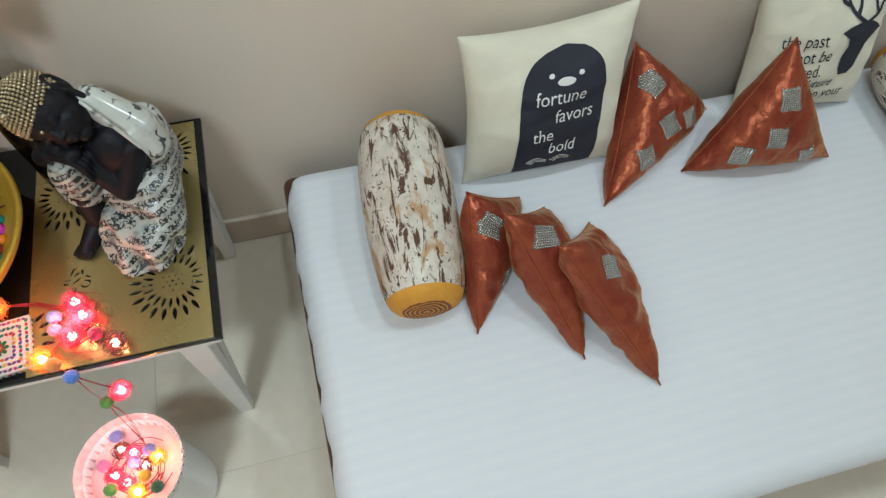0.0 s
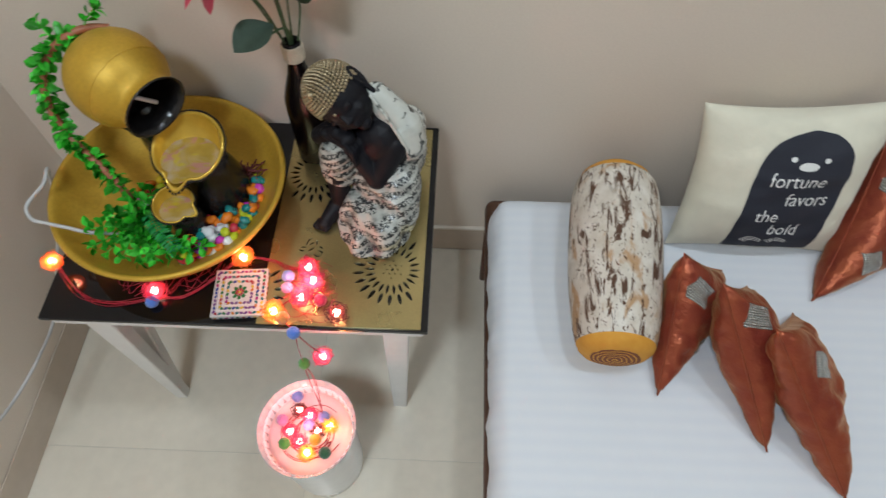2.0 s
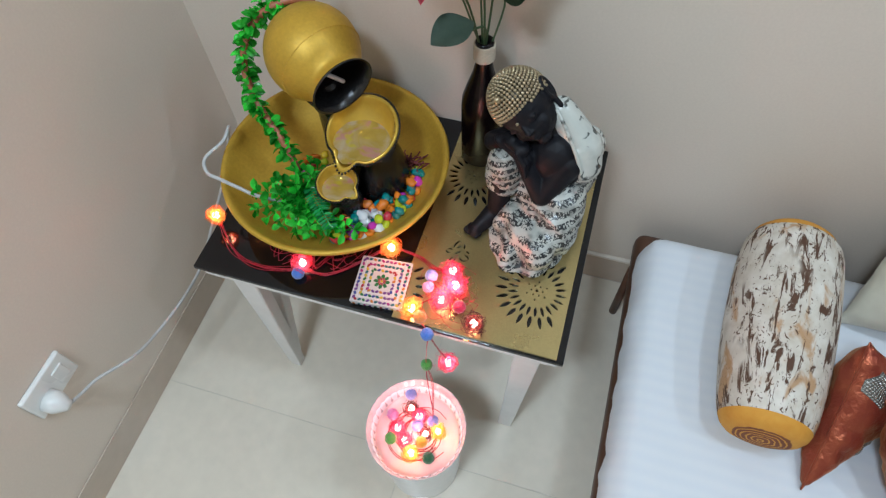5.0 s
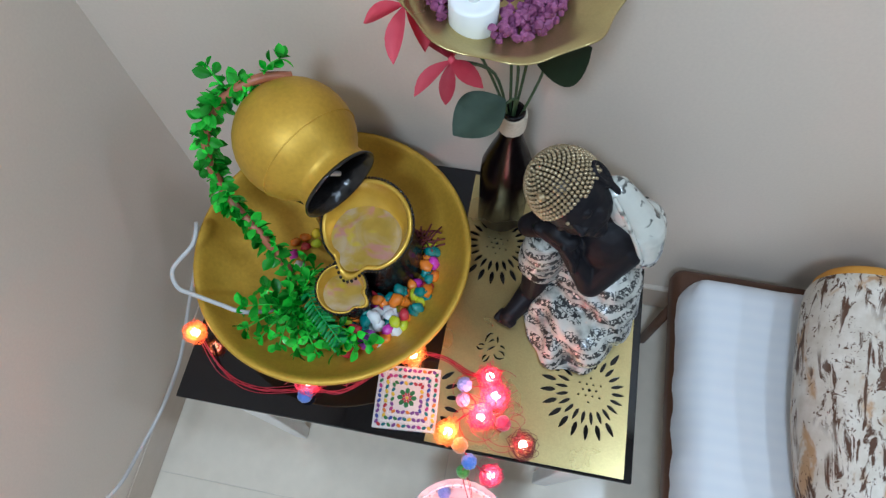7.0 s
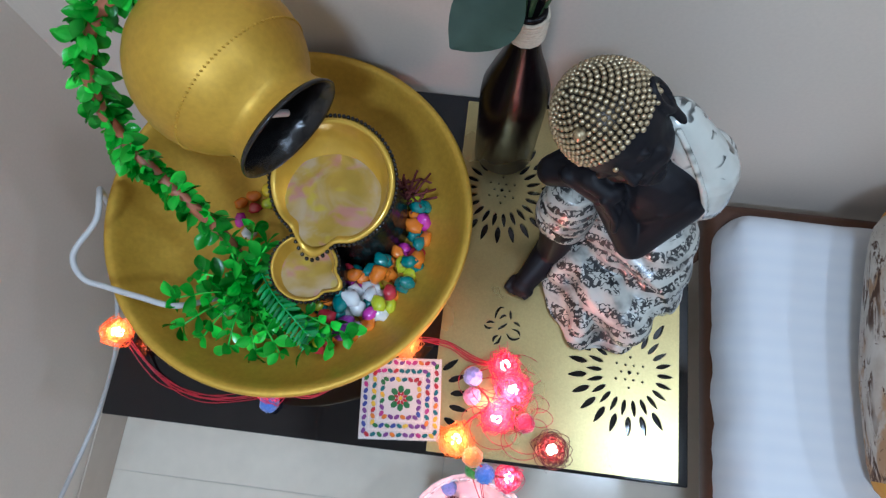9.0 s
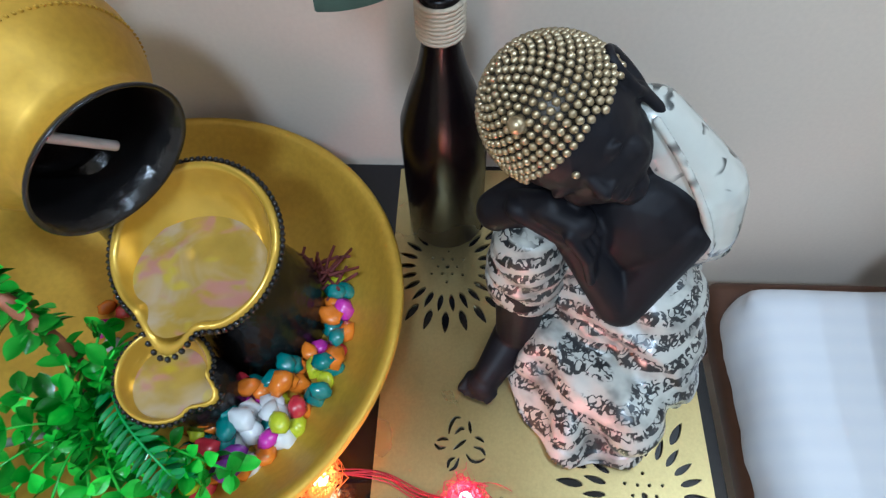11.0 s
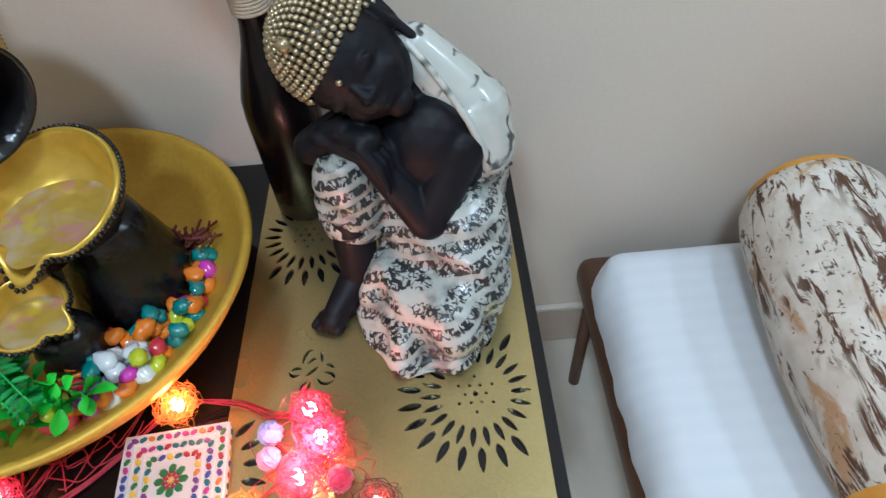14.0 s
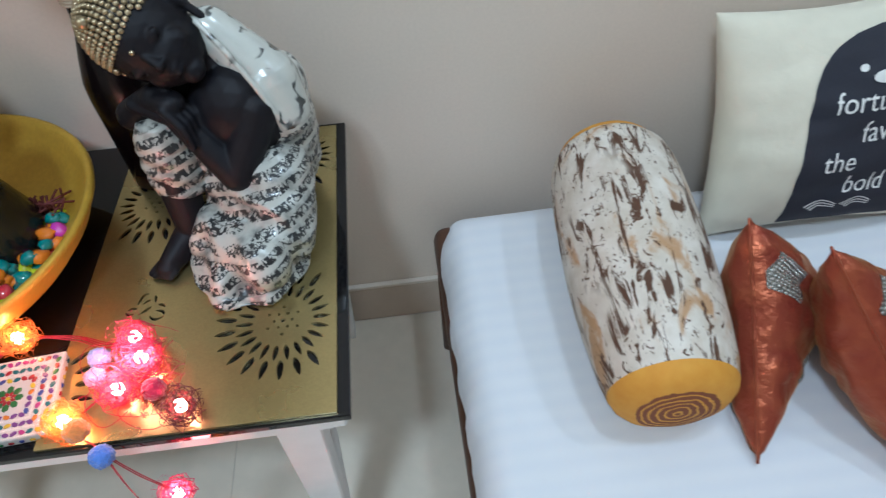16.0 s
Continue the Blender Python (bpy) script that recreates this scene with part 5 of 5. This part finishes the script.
def flower(at, facing, n, rr, scale=1.0):
    fz = Vector(facing).normalized()
    m = face_to(fz)
    for k in range(n):
        a = 2 * math.pi * k / n + rr.uniform(-0.25, 0.25)
        d = m.to_3x3() @ Vector((math.cos(a), math.sin(a), rr.uniform(0.05, 0.5)))
        put_leaf(petal_mesh, at, d, rr.uniform(-30, 30), scale * rr.uniform(0.85, 1.1), bouquet, "petal")
    part("flower_centre", blob(at, (0.004, 0.004, 0.005), sub=2), PETAL, bouquet)


fr = random.Random(11)
flower(tips["a"], (-0.35, -0.6, 0.6), 6, fr)
flower(tips["b"], (-0.5, -0.5, 0.7), 6, fr, 1.15)
flower(tips["c"], (-0.1, -0.6, 0.8), 6, fr)
for dx, dz in ((0.0, 0.0), (0.006, 0.004), (-0.005, 0.005)):
    put_leaf(petal_mesh, (tips["e"][0] + dx, tips["e"][1], tips["e"][2] + dz), (dx * 80, -0.5, 0.7), 0, 0.45, bouquet, "bud_petal")

# ---------------------------------------------------------------- wall-hung brass dish with tealight and dried flowers
UX, UY, UZ = -0.254, 0.357, 0.955
dish = thing("brass_dish", (UX, UY, UZ), "shallow brass dish with wavy rim bracketed to the wall", "dish")


def wavy(a, r, h):
    k = (r / 0.105) ** 3
    return (r * (1 + 0.035 * k * math.cos(9 * a)) * math.cos(a), r * (1 + 0.035 * k * math.cos(9 * a)) * math.sin(a), h + 0.003 * k * math.cos(9 * a + 0.6))


part("bowl", lathe([(0, UZ - 0.006), (0.05, UZ - 0.005), (0.085, UZ + 0.006), (0.103, UZ + 0.020), (0.105, UZ + 0.022), (0.103, UZ + 0.0225), (0.084, UZ + 0.010), (0.05, UZ - 0.001), (0, UZ - 0.002)], (UX, UY, 0), None, 96, wavy), GOLD_SHEET, dish, "shallow brass bowl")
part("bracket", tube([(UX, UY + 0.02, UZ - 0.006), (UX, UY + 0.07, UZ - 0.012), (UX, YB - 0.001, UZ - 0.012)], 0.005, 10, 4), GOLD_DARK, dish, "brass wall bracket")
candle = thing("tealight_candle", (-0.281, 0.312, UZ), "white tealight candle standing in the brass dish", "candle")
part("wax", lathe([(0, UZ - 0.001), (0.0215, UZ - 0.001), (0.0225, UZ + 0.003), (0.0225, UZ + 0.029), (0.0205, UZ + 0.032), (0.016, UZ + 0.0305), (0, UZ + 0.029)], (-0.281, 0.312, 0), None, 40), WAX, candle)
part("flame_tip", lathe([(0.005, UZ + 0.029), (0.0065, UZ + 0.036), (0.005, UZ + 0.044), (0, UZ + 0.052)], (-0.281, 0.312, 0), None, 16), PLASTIC, candle, "translucent plastic flame")
bm = bmesh.new()
for k in range(620):
    a, r = rnd.uniform(0, 6.28), 0.016 + 0.050 * math.sqrt(rnd.random())
    x, y = UX - 0.012 + r * math.cos(a), UY - 0.004 + r * math.sin(a)
    if math.hypot(x + 0.281, y - 0.312) < 0.028:
        continue
    blob((x, y, UZ + 0.003 + rnd.uniform(0, 0.017)), (rnd.uniform(0.003, 0.006), rnd.uniform(0.003, 0.006), rnd.uniform(0.002, 0.005)), pose(0, 0, 0, rnd.uniform(0, 90), rnd.uniform(0, 90), 0).to_3x3(), 1, 0.4, bm, k)
solo("dried_flowers", bm, PURPLE, (UX, UY, UZ), "purple dried flower heads heaped in the brass dish", "dried flowers", kind="stuff", smooth=False)

# ---------------------------------------------------------------- inlaid box
BXC = Matrix.Translation((-0.324, 0.0565, TT + 0.0005)) @ pose(0, 0, 0, 0, 0, 5)
ibox = new("inlaid_box")
ibox.matrix_world = BXC
ORIGIN[ibox.name] = Vector((0, 0, 0))
tagged(ibox, "small white square box inlaid with coloured stones", "box")
part("body", box(-0.044, 0.044, -0.044, 0.044, 0, 0.0085, 0.0012, 2), BOX_WHITE, ibox, smooth=False)
part("lid", box(-0.045, 0.045, -0.045, 0.045, 0.0087, 0.0125, 0.0014, 2), BOX_WHITE, ibox, smooth=False)
gem_mesh = {}


def inlay(x, y, key, turn, sx, sy):
    if key not in gem_mesh:
        gem_mesh[key] = finish("inlaid_stone", lathe([(0, 0.0), (1, 0.0), (0.85, 0.25), (0, 0.3)], seg=6), INLAY[key], False)
    o = new("inlaid_stone", gem_mesh[key])
    o.parent = ibox
    o.matrix_basis = pose(x, y, 0.01255, 0, 0, turn) @ Matrix.Diagonal((sx, sy, 0.003, 1))


gk = ["orange", "teal", "magenta", "violet", "green", "red", "blue", "yellow", "teal", "violet"]
for ring_, n in ((0.0395, 11), (0.0300, 9), (0.0205, 6)):
    for side in range(4):
        for k in range(n):
            q = -ring_ + 2 * ring_ * (k + 0.5) / n
            x, y = ((q, ring_), (ring_, -q), (-q, -ring_), (-ring_, q))[side]
            inlay(x, y, rnd.choice(gk), (30 if k % 2 else -30) + 90 * (side % 2) + rnd.uniform(-12, 12), 0.0037, 0.0025)
for k in range(8):
    a = k * math.pi / 4
    inlay(0.0100 * math.cos(a), 0.0100 * math.sin(a), "green", math.degrees(a), 0.0045, 0.0036)
    inlay(0.0050 * math.cos(a + 0.39), 0.0050 * math.sin(a + 0.39), "red", math.degrees(a + 0.39), 0.0028, 0.0018)
inlay(0, 0, "yellow", 0, 0.0026, 0.0026)
for side in range(4):
    for k in range(9):
        q = -0.038 + 0.0095 * k
        x, y, t = ((q, -0.0441, 0), (0.0441, q, 90), (q, 0.0441, 180), (-0.0441, q, 270))[side]
        o = new("inlaid_stone", gem_mesh[gk[(k + side) % 8]])
        o.parent = ibox
        o.matrix_basis = pose(x, y, 0.0046, 90, 0, t) @ Matrix.Diagonal((0.0030, 0.0022, 0.003, 1))
bm = bmesh.new()
for ring_ in (0.0435, 0.0350, 0.0338, 0.0255, 0.0243):
    n = int(2 * ring_ / 0.0019)
    for side in range(4):
        for k in range(n):
            q = -ring_ + 2 * ring_ * k / n
            x, y = ((q, ring_), (ring_, -q), (-q, -ring_), (-ring_, q))[side]
            lathe([(0.0008, 0.0124), (0.0006, 0.0131), (0, 0.0133)], (x, y, 0), None, 6, None, bm)
part("bead_border", bm, SEQUIN_PLAIN, ibox, "rows of tiny silver beads")

# ---------------------------------------------------------------- white tub on the floor
TX, TY = -0.222, -0.112
tub = thing("white_tub", (TX, TY, 0), "white plastic tub on the floor with clear fluted rim", "tub")
part("body", lathe([(0, 0.001), (0.072, 0.001), (0.076, 0.006), (0.0775, 0.03), (0.083, 0.24), (0.085, 0.262), (0.083, 0.2625), (0.0815, 0.25), (0.079, 0.222), (0, 0.220)], (TX, TY, 0), None, 72), TUB, tub)
# inner floor of the tub, coloured as if lit pink by the bulbs
part("liner", lathe([(0, 0.226), (0.05, 0.2265), (0.0785, 0.2285), (0.0795, 0.236)], (TX, TY, 0), None, 48), TUB_PINK_LIT, tub, "inside of the tub, tinted with the bulbs' pink glow")
part("fluted_rim", lathe([(0.0805, 0.238), (0.0855, 0.266), (0.0905, 0.280), (0.092, 0.281), (0.0905, 0.278), (0.0845, 0.263)], (TX, TY, 0), None, 144, lambda a, r, h: (r * (1 + (0.020 if r < 0.0895 else 0.004) * math.cos(36 * a)) * math.cos(a), r * (1 + (0.020 if r < 0.0895 else 0.004) * math.cos(36 * a)) * math.sin(a), h)), CLEAR, tub, "clear fluted rim")

# ---------------------------------------------------------------- string lights
lights = thing("string_lights", (-0.24, 0.05, TT), "lit string lights with thread-covered bulbs and woollen pompoms", "string lights")


ZT = TT + 0.0036


def bulb(x, y, z, key, shape="ball", r=0.0155, glow_mat=None):
    core = part("bulb", blob((x, y, z), (0.0060, 0.0060, 0.0075), sub=2), glow_mat or (BULB_WARM if key in ("orange", "yellow") else BULB_RED), lights, "glowing bulb")
    bm = bmesh.new()
    turn = pose(0, 0, 0, rnd.uniform(0, 180), rnd.uniform(0, 180), rnd.uniform(0, 180)).to_3x3()
    if shape == "cube":
        bmesh.ops.create_cube(bm, size=r * 1.75)
        bmesh.ops.subdivide_edges(bm, edges=bm.edges[:], cuts=3, use_grid_fill=True)
    elif shape == "cone":
        lathe([(0, -r * 1.1), (r * 1.2, -r), (r * 0.85, -r * 0.2), (r * 0.45, r * 0.6), (0, r * 1.3)], seg=12, bm=bm)
    elif shape == "drum":
        lathe([(0, -r), (r * 0.75, -r), (r * 1.05, -r * 0.35), (r, r * 0.4), (r * 0.6, r), (0, r)], seg=11, bm=bm)
    else:
        bmesh.ops.create_icosphere(bm, subdivisions=2, radius=r)
    for v in bm.verts:
        v.co = turn @ (v.co + Vector((rnd.uniform(-1, 1), rnd.uniform(-1, 1), rnd.uniform(-1, 1))) * r * 0.14) + Vector((x, y, z))
    bmesh.ops.wireframe(bm, faces=bm.faces[:], thickness=0.0005, use_replace=True, use_even_offset=False)
    part("thread_cover", bm, THREAD[key], core, key + " thread cover", smooth=False)
    lining = bmesh.new()
    bmesh.ops.create_icosphere(lining, subdivisions=3, radius=r * 0.80)
    bmesh.ops.delete(lining, geom=[f for f in lining.faces if rnd.random() < 0.58], context="FACES")
    for v in lining.verts:
        v.co += Vector((x, y, z)) + Vector((rnd.uniform(-1, 1), rnd.uniform(-1, 1), rnd.uniform(-1, 1))) * 0.0012
    part("fibre_fill", lining, FIBRE[key], core, smooth=False)
    for k in range(18):
        q = r * rnd.uniform(0.75, 1.2)
        c = [Vector((x, y, z)) + turn @ Vector((q * math.cos(a) * rnd.uniform(0.8, 1.2), q * math.sin(a) * rnd.uniform(0.8, 1.15), q * 0.6 * math.sin(2 * a + k))) for a in [2 * math.pi * j / 9 for j in range(10)]]
        c = [Vector((p.x, p.y, max(p.z, ZT + 0.0008) if z > 0.45 else p.z)) for p in c]
        part("thread_loop", tube(c, 0.0004, 4, 2), THREAD[key], core)
        turn = turn @ pose(0, 0, 0, 60, 40, 20).to_3x3()


def pompom(x, y, z, key, r=0.0095):
    bm = blob((x, y, z), (r, r, r), sub=4)
    for v in bm.verts:
        d = v.co - Vector((x, y, z))
        v.co += d * (0.16 * noise.noise(d * 700) + 0.08 * rnd.uniform(-1, 1))
    part("pompom", bm, POM[key], lights, key + " woollen pompom")


table_bulbs = [(-0.326, 0.116, TT + 0.029, "orange", "cube"), (-0.212, 0.106, ZT + 0.017, "red", "cone", 0.0165), (-0.200, 0.080, ZT + 0.018, "pink", "drum", 0.018), (-0.216, 0.048, ZT + 0.017, "red", "drum", 0.0165), (-0.258, 0.020, ZT + 0.017, "orange", "cube"), (-0.153, 0.022, ZT + 0.016, "dark", "cone", 0.0165),
               (-0.468, 0.052, TT + 0.016, "red", "ball"), (-0.645, 0.088, TT + 0.040, "orange", "cube", 0.0135)]
for b in table_bulbs:
    bulb(*b)
bulb(-0.187, -0.016, 0.392, "pink", "cone", 0.0155)
for x, y, z, key in ((-0.246, 0.090, ZT + 0.010, "lilac"), (-0.184, 0.046, ZT + 0.0115, "crimson"), (-0.245, 0.068, ZT + 0.010, "pink"), (-0.238, 0.004, ZT + 0.026, "orange"), (-0.222, -0.012, 0.482, "blue"), (-0.229, -0.014, 0.345, "green"), (-0.470, 0.034, TT + 0.0095, "blue")):
    pompom(x, y, z, key, 0.0105 if key != "pink" else 0.0095)
for (x, y), key in zip(((-0.256, -0.045), (-0.277, -0.092), (-0.199, -0.083), (-0.225, -0.099), (-0.266, -0.136), (-0.209, -0.126), (-0.188, -0.150)), ("lilac", "pink", "lilac", "lilac", "green", "yellow", "darkgreen")):
    pompom(x, y, 0.246, key, 0.0108)
for x, y, key, s in ((-0.248, -0.070, "dark", "cone"), (-0.260, -0.112, "red", "ball"), (-0.186, -0.098, "yellow", "cube"), (-0.240, -0.130, "red", "ball"), (-0.222, -0.150, "yellow", "ball"), (-0.228, -0.080, "pink", "ball"), (-0.207, -0.108, "dark", "cone")):
    bulb(x, y, 0.242, key, s, 0.0135)
wr = random.Random(5)
wires = [
    [(-0.645, 0.088, TT + 0.03), (-0.600, 0.045, TT + 0.003), (-0.54, 0.030, TT + 0.003), (-0.468, 0.045, TT + 0.004), (-0.42, 0.050, TT + 0.003), (-0.378, 0.085, TT + 0.004), (-0.330, 0.116, TT + 0.02), (-0.285, 0.125, ZT + 0.003), (-0.245, 0.108, ZT + 0.003), (-0.211, 0.108, ZT + 0.012)],
    [(-0.211, 0.108, ZT + 0.012), (-0.245, 0.09, ZT + 0.006), (-0.225, 0.065, ZT + 0.003), (-0.246, 0.04, ZT + 0.003), (-0.262, 0.018, ZT + 0.003), (-0.240, 0.006, ZT + 0.004), (-0.222, -0.010, 0.484), (-0.226, -0.014, 0.42), (-0.229, -0.014, 0.345), (-0.215, -0.03, 0.30), (-0.199, -0.083, 0.250)],
    [(-0.222, -0.010, 0.484), (-0.205, -0.015, 0.44), (-0.189, -0.016, 0.404)],
    [(-0.229, -0.014, 0.345), (-0.224, -0.03, 0.31), (-0.203, -0.07, 0.262)],
]
for w_ in wires:
    for k in range(2 if w_[0][2] < TT or w_[-1][2] < TT else 6):
        sway = 0.0012 if k < 2 else 0.0045
        part("wire", tube([tuple(c + wr.uniform(-sway, sway) * (0.3 if i == 2 else 1) for i, c in enumerate(p)) for p in w_], 0.0006, 5, 6), WIRE_RED, lights)
for k in range(26):
    c = Vector((-0.198 + wr.uniform(-0.04, 0.035), 0.062 + wr.uniform(-0.04, 0.045), ZT + 0.004))
    r0 = wr.uniform(0.012, 0.026)
    a0 = wr.uniform(0, 6)
    part("wire", tube([c + Vector((r0 * math.cos(a0 + a), r0 * 0.8 * math.sin(a0 + a), 0.016 * (0.5 + 0.5 * math.sin(2 * a + k)))) for a in [0.55 * j for j in range(10)]], 0.0004, 4, 3), WIRE_RED, lights)
for k in range(9):
    c = Vector((TX + wr.uniform(-0.012, 0.012), TY + wr.uniform(-0.012, 0.012), 0.233))
    r0 = wr.uniform(0.028, 0.055)
    a0 = wr.uniform(0, 6)
    part("wire", tube([c + Vector((r0 * math.cos(a0 + a), r0 * math.sin(a0 + a), 0.006 * (0.6 + 0.5 * math.sin(2 * a + k)))) for a in [0.5 * j for j in range(11)]], 0.0008, 4, 3), WIRE_RED, lights)
for k in range(10):
    a0 = wr.uniform(3.9, 5.6)
    part("wire", tube([(FX + (0.118 + wr.uniform(0, 0.03)) * 1.15 * math.cos(a0 + j * 0.12), FY + (0.14 + wr.uniform(-0.01, 0.03)) * 1.2 * math.sin(a0 + j * 0.12), TT + 0.002 + wr.uniform(0, 0.008)) for j in range(6)], 0.0007, 4, 3), WIRE_RED, lights)
glow_lamp(-0.215, 0.060, ZT + 0.045, 0.44, (1.0, 0.36, 0.27))
glow_lamp(-0.258, 0.018, ZT + 0.045, 0.12, (1.0, 0.40, 0.15))
glow_lamp(-0.222, -0.110, 0.272, 0.22, (1.0, 0.22, 0.20))
glow_lamp(-0.326, 0.116, TT + 0.052, 0.09, (1.0, 0.40, 0.15))
glow_lamp(-0.645, 0.088, TT + 0.040, 0.30, (1.0, 0.24, 0.16), 0.009)

# ---------------------------------------------------------------- floor tiles
JX, JY, TS = -0.268, -0.102, 0.60
tile_box = {}
for i in range(-2, 7):
    for j in range(-5, 2):
        x0, x1 = max(XL, JX + i * TS) + 0.0007, min(XR, JX + (i + 1) * TS) - 0.0007
        y0, y1 = max(YF, JY + j * TS) + 0.0007, min(YB - 0.0106, JY + (j + 1) * TS) - 0.0007
        if x1 - x0 < 0.02 or y1 - y0 < 0.02:
            continue
        k = (round(x1 - x0, 4), round(y1 - y0, 4))
        if k not in tile_box:
            tile_box[k] = finish("floor_tile", box(-k[0] / 2, k[0] / 2, -k[1] / 2, k[1] / 2, -0.0011, 0.0, 0.0004, 1), TILE, False)
        o = new("floor_tile", tile_box[k])
        o.parent = floor
        o.location = ((x0 + x1) / 2, (y0 + y1) / 2, 0)
